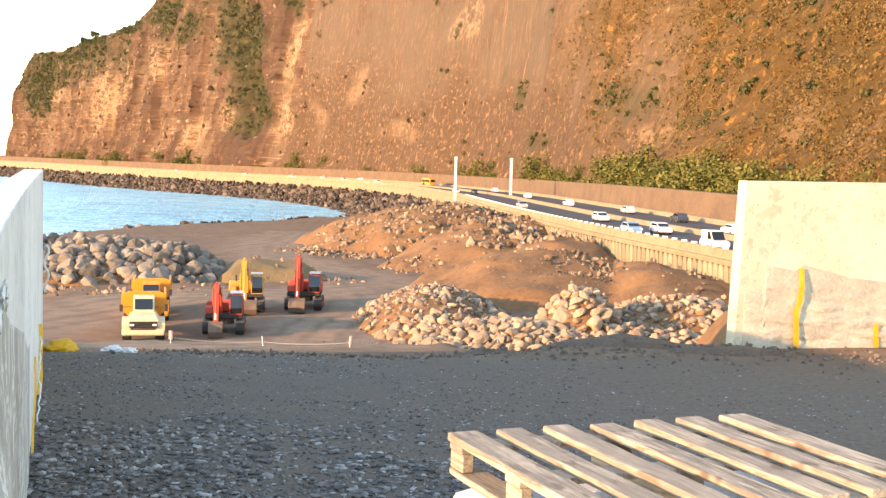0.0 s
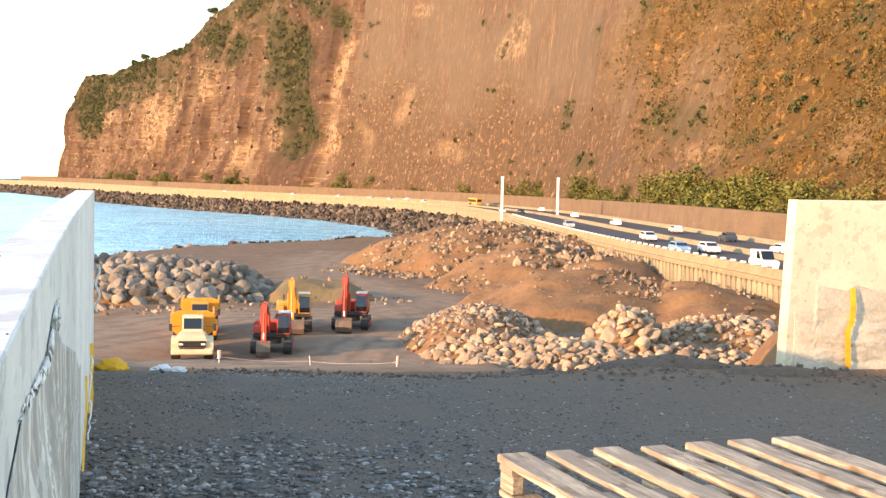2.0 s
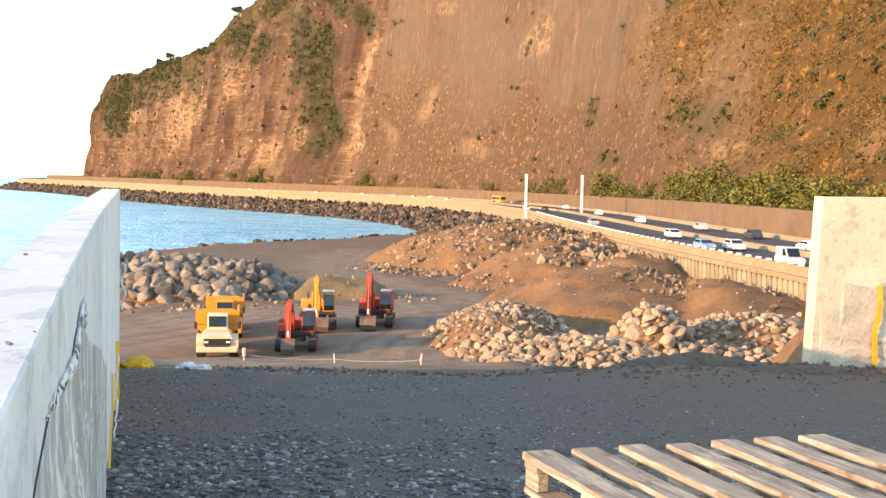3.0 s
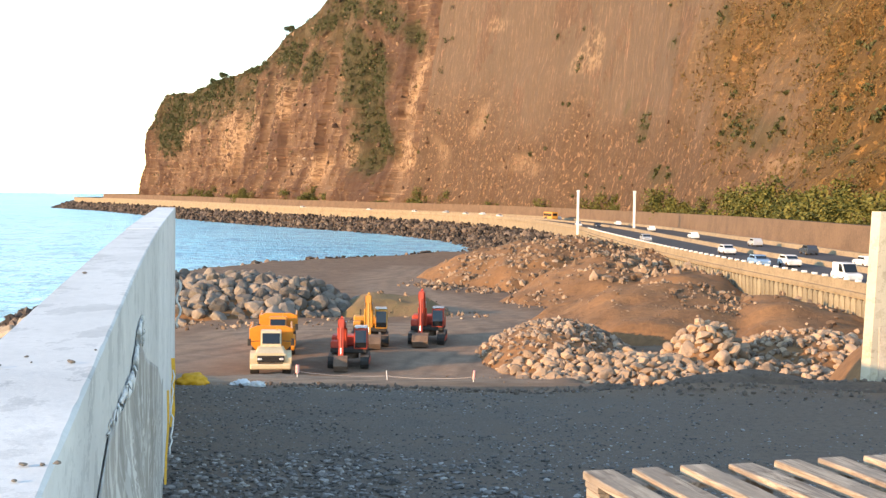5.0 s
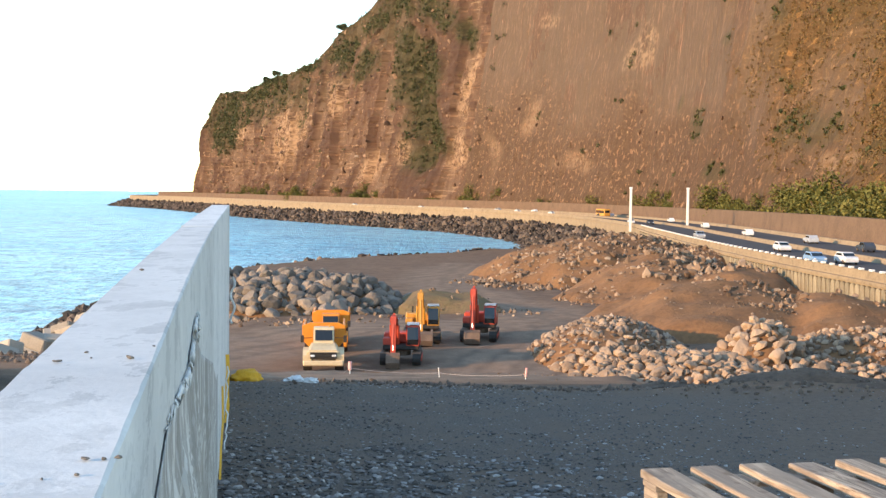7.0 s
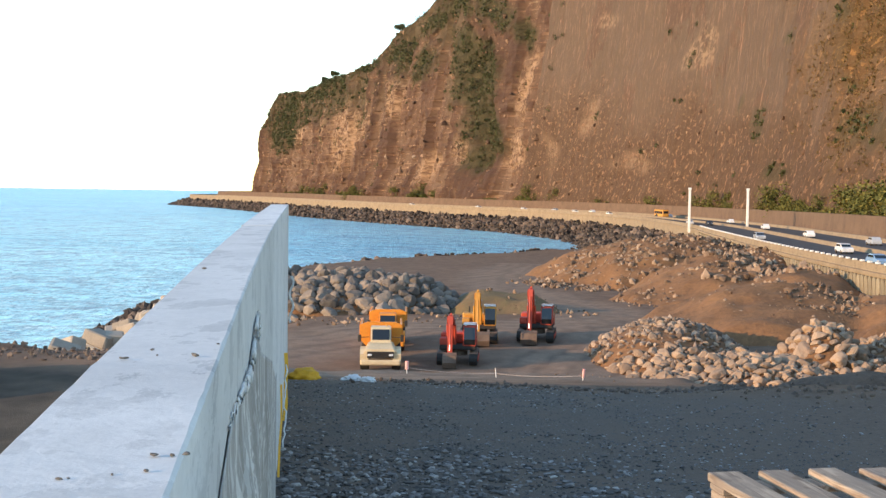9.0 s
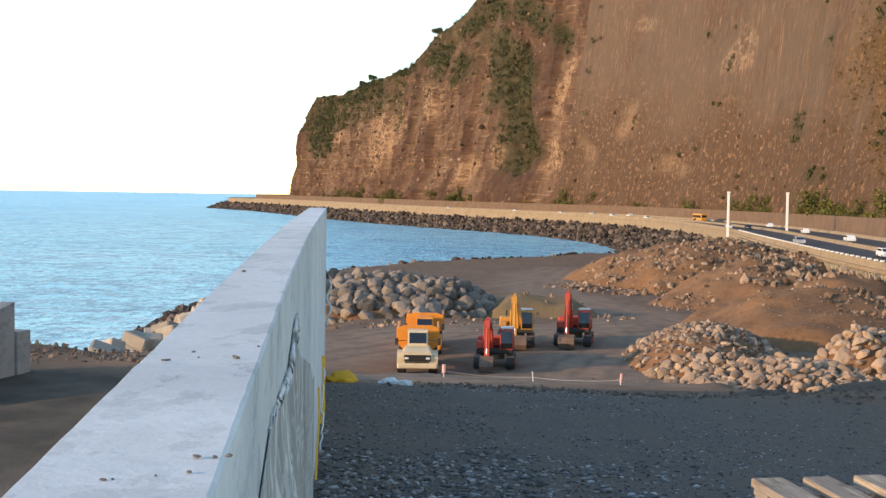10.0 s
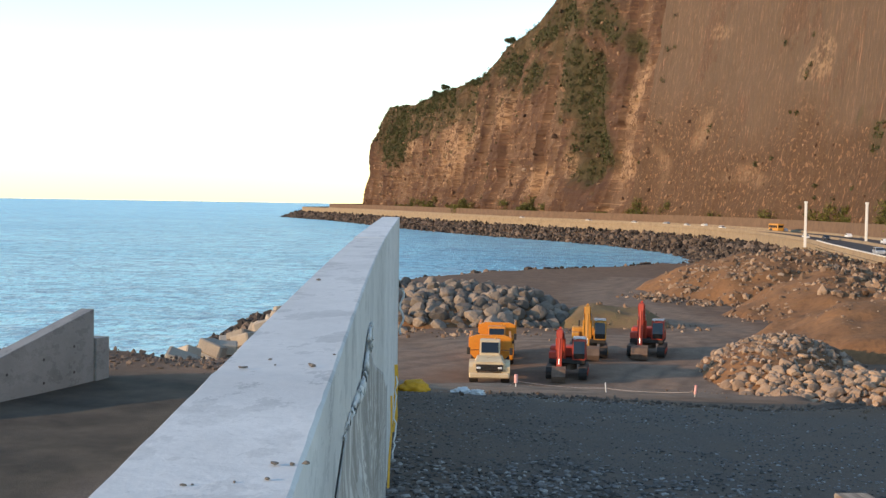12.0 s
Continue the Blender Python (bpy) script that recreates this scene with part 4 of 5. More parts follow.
spots = [(x, y, height_at(x, y) + 0.02, rng2.uniform(0.03, 0.13)) for x, y in ((rng2.uniform(-11, 15), rng2.gauss(41.6, 1.4)) for _ in range(700))]
spots += [(x, y, height_at(x, y) + 0.02, rng2.uniform(0.03, 0.15)) for x, y in ((rng2.uniform(-38, -14.5), rng2.gauss(42.6, 1.2)) for _ in range(900))]
rock_cloud("berm_rubble", spots, 8, island_mat("dark_berm_stone", [(0, (0.09, 0.068, 0.054)), (1, (0.2, 0.15, 0.118))]), "dark soil and stones pushed up along the platform edge")

# ---- pallet on a white bulk bag, and the deck that carries them ----

def wood_mat():
    m, nt, b = mat("weathered_pine", 0.75, 0, 0.3)
    oi = nt.nodes.new("ShaderNodeObjectInfo")
    v = coords(nt, (14, 1.2, 14))
    add = nt.nodes.new("ShaderNodeVectorMath")
    add.operation = "ADD"
    nt.links.new(v, add.inputs[0])
    nt.links.new(oi.outputs["Random"], add.inputs[1])
    grain = noise_tex(nt, add.outputs[0], 3.0, 6, 0.65, 1.2)
    stain = noise_tex(nt, coords(nt, (4, 2, 4)), 1.6, 4)
    knots = noise_tex(nt, coords(nt, (12, 6, 12)), 0.9, 2)
    c = mix(nt, grey(nt, grain, 0.38, 0.6), (0.15, 0.105, 0.072), (0.46, 0.36, 0.265))
    c = mix(nt, mix(nt, 0.8, (0, 0, 0), grey(nt, stain, 0.46, 0.62)), c, (0.2, 0.155, 0.12))
    c = mix(nt, mix(nt, 0.8, (0, 0, 0), grey(nt, knots, 0.61, 0.68)), c, (0.1, 0.06, 0.035))
    c = mix(nt, mix(nt, 0.35, (0, 0, 0), oi.outputs["Random"]), c, (0.33, 0.26, 0.19))
    colour(nt, b, c)
    bump(nt, b, grain, 0.5, 0.004)
    return m


M_WOOD = wood_mat()
M_CLOTH = varied("white_woven_fabric", (0.5, 0.5, 0.5), (0.78, 0.78, 0.77), 2.5, 0.8, bump_s=0.5, bump_d=0.02)
bm = box(bmesh.new(), (-1.0, -6, 4.2), (8, 4.55, 4.5), 0.02)
tagged(new("deck", from_bm("deck", bm, M_CONC)), "plain concrete deck", "deck", kind="structure")
for px_, py_ in ((1.5, 3.5), (6.5, 3.5), (1.5, -4.5), (6.5, -4.5)):
    bm = box(bmesh.new(), (px_ - .3, py_ - .3, -0.3), (px_ + .3, py_ + .3, 4.2), 0.02)
    tagged(new("deck_pillar", from_bm("deck_pillar", bm, M_CONC)), "plain concrete pillar", "pillar", kind="structure")


def plank(bm, lo, hi, seed, m=None):
    """A sawn board with slightly bowed, worn edges, long in y."""
    rr = random.Random(seed)
    n = 7
    rings = []
    for i in range(n):
        t = i / (n - 1)
        y = lo[1] + (hi[1] - lo[1]) * t
        e = [rr.uniform(-0.0025, 0.0025) for _ in range(6)]
        w = 0.004
        x0, x1, z0, z1 = lo[0] + e[0], hi[0] + e[1], lo[2], hi[2] + e[2]
        rings.append([bm.verts.new(p) for p in ((x0, y, z0), (x1, y, z0), (x1, y, z1 - w), (x1 - w, y, z1), (x0 + w, y, z1), (x0, y, z1 - w))])
    for a, b in zip(rings, rings[1:]):
        for i in range(6):
            j = (i + 1) % 6
            bm.faces.new((a[i], a[j], b[j], b[i]))
    bm.faces.new(rings[0][::-1]), bm.faces.new(rings[-1])
    return bm


PAL = pose(0.03, 4.0, 5.41, 0, 0, 22)
pallet = thing("pallet", PAL, "worn pale wooden pallet lying on a white bulk bag", "pallet")
for i in range(7):
    x = i * 0.176
    part("deck_board", plank(bmesh.new(), (x, -1.0, -0.024), (x + 0.098 + 0.012 * (i in (0, 6)), 0.004 * (i % 3), 0), i), M_WOOD, pallet)
for j in (-0.07, -0.5, -0.93):
    part("stringer_board", box(bmesh.new(), (0, j - 0.05, -0.046), (1.16, j + 0.05, -0.0245), 0.003), M_WOOD, pallet)
    for i in (0.0, 0.53, 1.06):
        part("block", box(bmesh.new(), (i + 0.004, j - 0.05, -0.108), (i + (0.045 if i == 0.0 else 0.1), j + 0.05, -0.0465), 0.004), M_WOOD, pallet)
for i in (0.0, 0.53, 1.06):
    part("bottom_board", plank(bmesh.new(), (i, -0.98, -0.13), (i + 0.1, -0.02, -0.1085), 20 + int(i * 10)), M_WOOD, pallet)
bm = bmesh.new()
bmesh.ops.create_cube(bm, size=1, matrix=Matrix.Translation((0.55, -0.5, -0.148 - 0.38)) @ Matrix.Diagonal((1.26, 1.04, 0.76, 1)))
bmesh.ops.subdivide_edges(bm, edges=bm.edges[:], cuts=7, use_grid_fill=True)
for v in bm.verts:
    c = Vector((0.55, -0.5, -0.528))
    d = v.co - c
    q = Vector((d.x / 0.63, d.y / 0.52, d.z / 0.38))
    r = (abs(q.x) ** 7 + abs(q.y) ** 7 + abs(q.z) ** 7) ** (1 / 7)
    v.co = c + d / max(r, 0.6) * 1.0 + noise.noise_vector(v.co * 5) * 0.015 * (1 if q.z < 0.8 else 0)
bag = new("bulk_bag", from_bm("bulk_bag", bm, M_CLOTH, True))
bag.matrix_basis = PAL @ pose(0, 0, 0.016)
tagged(bag, "full white woven bulk bag under a pallet", "bag")

# ---- sheeting, straps and loose things on the walls ----
def sheet_mat():
    m, nt, b = mat("grey_geotextile", 0.75, 0, 0.3)
    fold_shade = noise_tex(nt, coords(nt, (1.1, 1.1, 0.3)), 1.0, 5, 0.6, 0.6)
    creases = noise_tex(nt, coords(nt, (2.5, 2.5, 0.8)), 1.0, 5, 0.65, 0.8)
    weave = noise_tex(nt, coords(nt), 40.0, 3)
    # light and shade of the folds, painted as upright streaks and darker creases
    c = mix(nt, grey(nt, fold_shade, 0.36, 0.62), (0.32, 0.31, 0.295), (0.62, 0.605, 0.58))
    c = mix(nt, mix(nt, 0.6, (0, 0, 0), grey(nt, creases, 0.47, 0.36)), c, (0.2, 0.185, 0.165))
    colour(nt, b, mix(nt, mix(nt, 0.2, (0, 0, 0), weave), c, (0.3, 0.29, 0.28)))
    bump(nt, b, creases, 0.8, 0.08)
    return m


M_SHEET = sheet_mat()
M_SHEET_E = varied("buff_geotextile", (0.3, 0.245, 0.19), (0.56, 0.475, 0.38), 0.9, 0.8, bump_s=0.7, bump_d=0.06)
M_YELLOW = varied("yellow_webbing", (0.5, 0.25, 0.01), (0.75, 0.4, 0.02), 3, 0.6)
M_ROPE = varied("white_rope", (0.45, 0.45, 0.45), (0.75, 0.75, 0.74), 6, 0.8)
WA, WB = Vector((-1.0, 1.8, 0)), Vector((-13.0, 40.0, 0))
WD = (WB - WA).normalized()
WN = Vector((WD.y, -WD.x, 0))


def on_west(s, z, off=0.0):
    p = WA + WD * s
    return p + WN * (off - west_bow(p)) + Vector((0, 0, z))


EA, EB = Vector((10.2, 42.6, 0)), Vector((26.0, 47.0, 0))
ED = (EB - EA).normalized()
EN = Vector((ED.y, -ED.x, 0))


def on_east(s, z, off=0.0):
    return EA + ED * s + EN * off + Vector((0, 0, z))


def drape(name, place, top, s0, s1, bottom, material, label, ns=60, nz=30, fold=0.05, freq=3.0, seed=1, zf=0.35):
    """A hanging sheet: top(s) gives its upper edge; folds run down and widen."""
    vs, S_ = [], np.linspace(s0, s1, ns)
    for s in S_:
        for k in np.linspace(0, 1, nz):
            z = top(s) + (bottom - top(s)) * k
            rim = min(1.0, (s - s0) * 1.2, k * 3 + 0.02)
            o = 0.006 + rim * fold * (0.5 + 0.5 * float(fbm(np.array([s * freq]), np.array([z * zf + s * 0.3]), 3, seed)[0])) * (0.5 + k)
            o += rim * 0.5 * fold * abs(float(fbm(np.array([s * freq * 0.4]), np.array([z * 1.3]), 3, seed + 3)[0]))
            vs.append(place(s, z, o))
    ob = link_mesh(name, vs, grid_faces(ns, nz), material, True)
    so = ob.modifiers.new("thick", "SOLIDIFY")
    so.thickness = 0.006
    return tagged(ob, label, "sheet")


def top_west(s):
    return float(np.interp(s, [2.8, 4.0, 5.0, 8.5, 9.6, 10.8, 11.6, 13, 20, 23], [4.6, 4.83, 4.95, 4.72, 4.85, 4.95, 4.6, 4.3, 3.2, 2.4]))


def fan_sheet(s0, s1, bottom, label, ns=300, nz=60):
    """A sheet gathered at one knot high on the wall; its folds fan out from there to the ground."""
    knot_s, knot_z = 10.6, 5.0
    ss, kk = np.meshgrid(np.linspace(s0, s1, ns), np.linspace(0, 1, nz), indexing="ij")
    top = np.array([top_west(v) for v in ss[:, 0]])[:, None]
    zz = top + (bottom - top) * kk
    fan = np.arctan2((ss - knot_s) / 2.5, knot_z - zz + 0.3)
    reach = np.hypot(ss - knot_s, knot_z - zz)
    ridge = 1 - np.abs(fbm(fan * 15.0, reach * 0.12, 2, 91))
    small = 1 - np.abs(fbm(fan * 26.0, reach * 0.3, 2, 92))
    crease = fbm(ss * 0.9, zz * 1.6, 3, 93)
    rim = np.minimum(1, np.minimum((ss - s0) * 1.2, (s1 - ss) * 0.8 + 0.05))
    hem = np.exp(-(kk * (top - bottom) / 0.1) ** 2)
    deep = sstep(0, 0.3, kk)
    off = 0.005 + rim * (0.13 * ridge ** 3 + 0.04 * small ** 3 + 0.02 * crease) * deep * (1 - 0.8 * sstep(6, 13, ss)) + rim * hem * 0.006
    vs = [on_west(float(p), float(q), float(o)) for p, q, o in zip(ss.ravel(), zz.ravel(), np.maximum(off, 0.008).ravel())]
    ob = link_mesh("geotextile_sheet", vs, grid_faces(ns, nz), M_SHEET, True)
    so = ob.modifiers.new("thick", "SOLIDIFY")
    so.thickness = 0.006
    return tagged(ob, label, "sheet")


fan_sheet(3.6, 24, 0.05, "crumpled grey geotextile sheet hanging on the concrete wall")


def top_east(s):
    return float(np.interp(s, [0.3, 1.05, 1.1, 2.3, 2.6, 3.5, 4.5, 6, 10], [2.0, 2.1, 2.95, 2.75, 2.95, 2.75, 2.5, 2.35, 2.1]))


drape("geotextile_sheet", on_east, top_east, 0.3, 9.0, 0.0, M_SHEET_E, "wrinkled buff geotextile sheet draped over the pale wall", 240, 90, 0.15, 0.9, 4, 3.0)


def strap(place, pts, width, label):
    bm = bmesh.new()
    rows = [(bm.verts.new(place(s - width / 2, z, o)), bm.verts.new(place(s + width / 2, z, o)), bm.verts.new(place(s + width / 2, z, o - 0.02)), bm.verts.new(place(s - width / 2, z, o - 0.02))) for s, z, o in pts]
    for a, b in zip(rows, rows[1:]):
        for i in range(4):
            bm.faces.new((a[i], a[(i + 1) % 4], b[(i + 1) % 4], b[i]))
    bm.faces.new(rows[0]), bm.faces.new(rows[-1])
    return tagged(new("strap", from_bm("strap", bm, M_YELLOW)), label, "strap", "yellow straps on the walls")


strap(on_east, [(2.46, 2.85, 0.1), (2.42, 2.2, 0.24), (2.36, 1.62, 0.24), (2.22, 1.42, 0.26), (2.26, 0.7, 0.26), (2.3, 0.08, 0.24)], 0.2, "yellow lifting strap hanging over buff sheeting")
strap(on_east, [(5.5, 0.85, 0.2), (5.52, 0.4, 0.22), (5.56, 0.03, 0.2)], 0.2, "short yellow strap end at the wall foot")


def hanging_strap(pts, width, label):
    """A strap that hangs edge-on from the wall: (s, z, offset) points, its width standing out from the wall."""
    bm = bmesh.new()
    rows = [[bm.verts.new(on_west(s + ds, z, o + w)) for ds, w in ((0, 0), (0.05, width), (0.09, width), (0.04, 0))] for s, z, o in pts]
    for r1, r2 in zip(rows, rows[1:]):
        for i in range(4):
            bm.faces.new((r1[i], r1[(i + 1) % 4], r2[(i + 1) % 4], r2[i]))
    bm.faces.new(rows[0]), bm.faces.new(rows[-1])
    return tagged(new("strap", from_bm("strap", bm, M_YELLOW)), label, "strap", "yellow straps on the walls")


hanging_strap([(33, 1.6, 0.01), (32.7, 1.2, 0.04), (32.2, 0.8, 0.02), (31.5, 0.4, 0.05), (31, 0.05, 0.02)], 0.1, "yellow lifting strap hanging beside grey sheeting")
hanging_strap([(28, 1.5, 0.01), (27.4, 1.2, 0.03), (26.6, 0.9, 0.05), (25.4, 0.5, 0.03), (24.5, 0.05, 0.03)], 0.05, "yellow lifting strap hanging beside grey sheeting")


def rope(pts, r, label):
    cu = bpy.data.curves.new("rope", "CURVE")
    cu.dimensions, cu.bevel_depth, cu.bevel_resolution = "3D", r, 2
    sp = cu.splines.new("POLY")
    sp.points.add(len(pts) - 1)
    for q, v in zip(sp.points, pts):
        q.co = (*v, 1)
    cu.materials.append(M_ROPE)
    return tagged(new("rope", cu), label, "rope", "ropes on the wall")


rr = random.Random(9)
rope([on_west(30 - i * 0.2 + rr.uniform(-.2, .2), 1.7 - i * 0.1, 0.13 + rr.uniform(-.04, .04)) for i in range(16)], 0.02, "frayed white rope dangling beside a yellow strap")
rope([on_west(39.6 + rr.uniform(-.1, .1), 3.3 - i * 0.14, 0.12 + 0.07 * math.sin(i * 1.1)) for i in range(12)], 0.04, "frayed white rope dangling from the wall end")
bm = bmesh.new()
prev = None
for i in range(90):
    u = i / 89
    sa2 = 11.7 - 6.9 * u
    zc = top_west(sa2) + 0.03 * math.sin(i * 1.3) + 0.02
    r = 0.014 + 0.012 * abs(math.sin(i * 0.9 + 1)) + rr.uniform(0, 0.006)
    r *= min(1.0, 0.25 + 6 * u, 0.15 + 2.2 * (1 - u)) * (1 - 0.4 * u)
    ring = [bm.verts.new(on_west(sa2 + 0.1 * math.sin(i * 1.7), zc + r * 2.2 * math.cos(q / 8 * 6.283), 0.008 + r * (1 + math.sin(q / 8 * 6.283)) * rr.uniform(0.8, 1.15))) for q in range(8)]
    if prev:
        for q in range(8):
            bm.faces.new((prev[q], prev[(q + 1) % 8], ring[(q + 1) % 8], ring[q]))
    else:
        bm.faces.new(ring)
    prev = ring
bm.faces.new(prev[::-1])
# paler than the sheet: the hem's lit roll is put into its colour
tagged(new("gathered_hem", from_bm("gathered_hem", bm, M_ROPE, True)), "bunched twist of grey sheeting tied along the wall", "sheet")

# crumbs of mortar and stones on the wall's flat top
M_CRUMB = varied("dark_mortar_crumb", (0.1, 0.09, 0.08), (0.22, 0.19, 0.16), 20, 0.95)
for x, y, r in ((-1.61, 3.58, .016), (-1.66, 3.56, .02), (-1.57, 3.6, .018), (-1.6, 3.37, .014), (-1.8, 3.22, .012), (-1.78, 3.24, .008), (-1.68, 3.31, .008), (-2.64, 5.44, .022), (-2.67, 5.46, .014), (-2.36, 5.62, .02),
                (-2.4, 5.68, .014), (-2.65, 5.77, .014), (-2.42, 6.07, .012), (-2.55, 5.6, .01), (-4.47, 11.03, .03)):
    o = new("crumb", boulder_mesh(int(x * 100) % 17, M_CRUMB, 1))
    s_along = (Vector((x, y, 0)) - WA).dot(WD)
    o.matrix_basis = Matrix.Translation((x, y, 5.45 + 0.25 * s_along / 40 + r * 0.4)) @ Matrix.Rotation(x * 40, 4, "Z") @ Matrix.Diagonal((r * 1.1, r * 0.75, r * 0.6, 1))
    tagged(o, "small dark crumb of mortar on the concrete top", "debris", "crumbs on the wall top")

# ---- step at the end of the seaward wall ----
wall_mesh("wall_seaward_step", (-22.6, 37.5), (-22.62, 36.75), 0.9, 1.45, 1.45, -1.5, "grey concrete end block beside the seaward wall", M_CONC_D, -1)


sea_wall = bpy.data.objects["wall_seaward"]
M_TIE = varied("dark_tie_recess", (0.03, 0.03, 0.03), (0.06, 0.058, 0.055), 8, 0.9)
for y_, z_ in ((35.6, 1.3), (34.0, 1.05), (32.2, 0.8), (30.4, 0.5), (35.6, 0.45), (34.0, 0.3)):
    x_ = -22.7 - 0.5 * (36.7 - y_) / 11.2
    part("tie_hole", tube(bmesh.new(), (x_ - 0.01, y_, z_), (x_ + 0.006, y_, z_), 0.05, None, 8), M_TIE, sea_wall)


# ---- vehicles ----
def paint(name, c, rough=0.45):
    return varied(name, tuple(x * 0.72 for x in c), c, 0.8, rough, 0, 0.5, 0.12, 0.01)


M_CREAM, M_ORANGE = paint("cream_paint", (0.72, 0.56, 0.34)), paint("orange_paint", (0.78, 0.27, 0.02))
M_RED, M_AMBER = paint("red_paint", (0.5, 0.06, 0.028), 0.6), paint("yellow_paint", (0.62, 0.28, 0.04), 0.6)
M_STEEL = varied("worn_bucket_steel", (0.09, 0.06, 0.045), (0.24, 0.16, 0.11), 1.5, 0.7, 0.2)
M_TRACK = varied("dusty_black_rubber", (0.015, 0.014, 0.013), (0.06, 0.05, 0.042), 2.0, 0.85)
M_GLASS_V, _, bb = mat("dark_vehicle_glass", 0.08, 0, 0.6)
bb.inputs["Base Color"].default_value = (0.012, 0.014, 0.016, 1)
M_LAMP = varied("lamp_glass", (0.6, 0.6, 0.58), (0.8, 0.8, 0.78), 5, 0.15)
M_CHROME = varied("bare_steel_rod", (0.5, 0.5, 0.5), (0.7, 0.7, 0.7), 4, 0.3, 0.9)


def wheel(parent, x, y, r, w, side=1):
    bm = bmesh.new()
    bmesh.ops.create_cone(bm, cap_ends=True, segments=20, radius1=r, radius2=r, depth=w, matrix=Matrix.Translation((x, y, r)) @ Matrix.Rotation(math.pi / 2, 4, "Y"))
    bmesh.ops.bevel(bm, geom=[e for e in bm.edges if abs(e.verts[0].co.x - e.verts[1].co.x) < 1e-4], offset=r * 0.12, segments=2, affect="EDGES")
    wh = part("wheel", bm, M_TRACK, parent)
    part("rim", tube(bmesh.new(), (x + side * w * 0.3, y, r), (x + side * (w * 0.5 + 0.02), y, r), r * 0.5, r * 0.42, 14), M_STEEL, wh)
    return wh


def dump_truck(m, cabin, body_paint, label):
    """Articulated dump truck, nose towards -y."""
    t = thing("dump_truck", m, label, "dump truck", "parked site vehicles")
    hood = bmesh.new()
    prism(hood, [(-0.1, 1.0), (-0.18, 1.62), (0.5, 1.86), (1.9, 2.02), (1.9, 1.0)], -0.86, 0.86)
    for v in hood.verts:
        v.co.x *= 1.58 - 0.62 * max(0.0, v.co.z - 1.0)
    bmesh.ops.bevel(hood, geom=hood.edges[:], offset=0.09, segments=2, affect="EDGES")
    hood = part("hood", hood, cabin, t)
    part("grille", box(bmesh.new(), (-0.92, -0.22, 1.04), (0.92, -0.1, 1.5), 0.03), M_TRACK, hood, "black radiator grille")
    for k in range(4):
        part("grille_bar", box(bmesh.new(), (-0.7, -0.245, 1.12 + k * 0.1), (0.7, -0.215, 1.14 + k * 0.1)), M_GLASS_V, hood)
    for sx in (-1, 1):
        bm = bmesh.new()
        prism(bm, [(-0.05, 0.75), (-0.1, 1.3), (0.35, 1.62), (1.5, 1.66), (1.95, 1.3), (2.0, 0.95), (1.75, 1.25), (1.4, 1.42), (0.7, 1.42), (0.4, 1.2), (0.3, 0.75)], sx * 0.84, sx * 1.42)
        part("fender", bm, cabin, t)
        part("headlight", box(bmesh.new(), (sx * 0.74 - 0.15, -0.27, 1.2), (sx * 0.74 + 0.15, -0.2, 1.34), 0.03), M_LAMP, t, "clear headlight")
        arm = part("mirror", box(bmesh.new(), (sx * 1.5 - 0.12, 1.3, 2.0), (sx * 1.5 + 0.12, 1.38, 2.5), 0.03), M_TRACK, t, "black wing mirror")
        part("mirror_arm", tube(bmesh.new(), (sx * 0.8, 1.6, 2.3), (sx * 1.45, 1.34, 2.3), 0.025, None, 6), M_TRACK, arm)
        wheel(t, sx * 1.1, 1.05, 0.78, 0.6, sx)
        wheel(t, sx * 1.1, 5.0, 0.78, 0.6, sx)
        wheel(t, sx * 1.1, 6.75, 0.78, 0.6, sx)
    part("bumper", box(bmesh.new(), (-1.4, -0.32, 0.55), (1.4, 0.1, 0.92), 0.08), cabin, t)
    cab = bmesh.new()
    prism(cab, [(1.3, 1.5), (1.35, 2.1), (1.68, 2.92), (1.8, 3.0), (2.75, 3.0), (2.85, 2.9), (2.85, 1.5)], -0.72, 0.72)
    bmesh.ops.bevel(cab, geom=cab.edges[:], offset=0.05, segments=2, affect="EDGES")
    cab = part("cab", cab, cabin, t)
    bm = bmesh.new()
    prism(bm, [(1.36, 2.14), (1.64, 2.84), (1.7, 2.84), (1.42, 2.14)], -0.6, 0.6, Matrix.Translation((0, -0.035, 0)))
    part("windscreen", bm, M_GLASS_V, cab, "dark windscreen")
    for sx in (-1, 1):
        bm = bmesh.new()
        prism(bm, [(1.75, 2.1), (1.9, 2.8), (2.7, 2.8), (2.7, 2.1)], sx * 0.715, sx * 0.74)
        part("side_window", bm, M_GLASS_V, cab, "dark side window")
    part("roof_beacon", tube(bmesh.new(), (0.4, 2.2, 3.0), (0.4, 2.2, 3.16), 0.07, 0.05, 8), M_AMBER, cab, "amber beacon")
    part("chassis", box(bmesh.new(), (-0.5, 1.9, 0.75), (0.5, 8.2, 1.25), 0.05), M_STEEL, t)
    bed = bmesh.new()
    prof = [(-1.5, 2.95), (-1.5, 2.0), (-0.9, 1.3), (0.9, 1.3), (1.5, 2.0), (1.5, 2.95), (1.38, 2.95), (1.38, 2.05), (0.85, 1.42), (-0.85, 1.42), (-1.38, 2.05), (-1.38, 2.95)]
    turn = Matrix(((0, 1, 0, 0), (1, 0, 0, 0), (0, 0, 1, 0), (0, 0, 0, 1)))
    prism(bed, prof, 3.3, 8.4, turn)
    bed = part("dump_body", bed, body_paint, t)
    bm = bmesh.new()
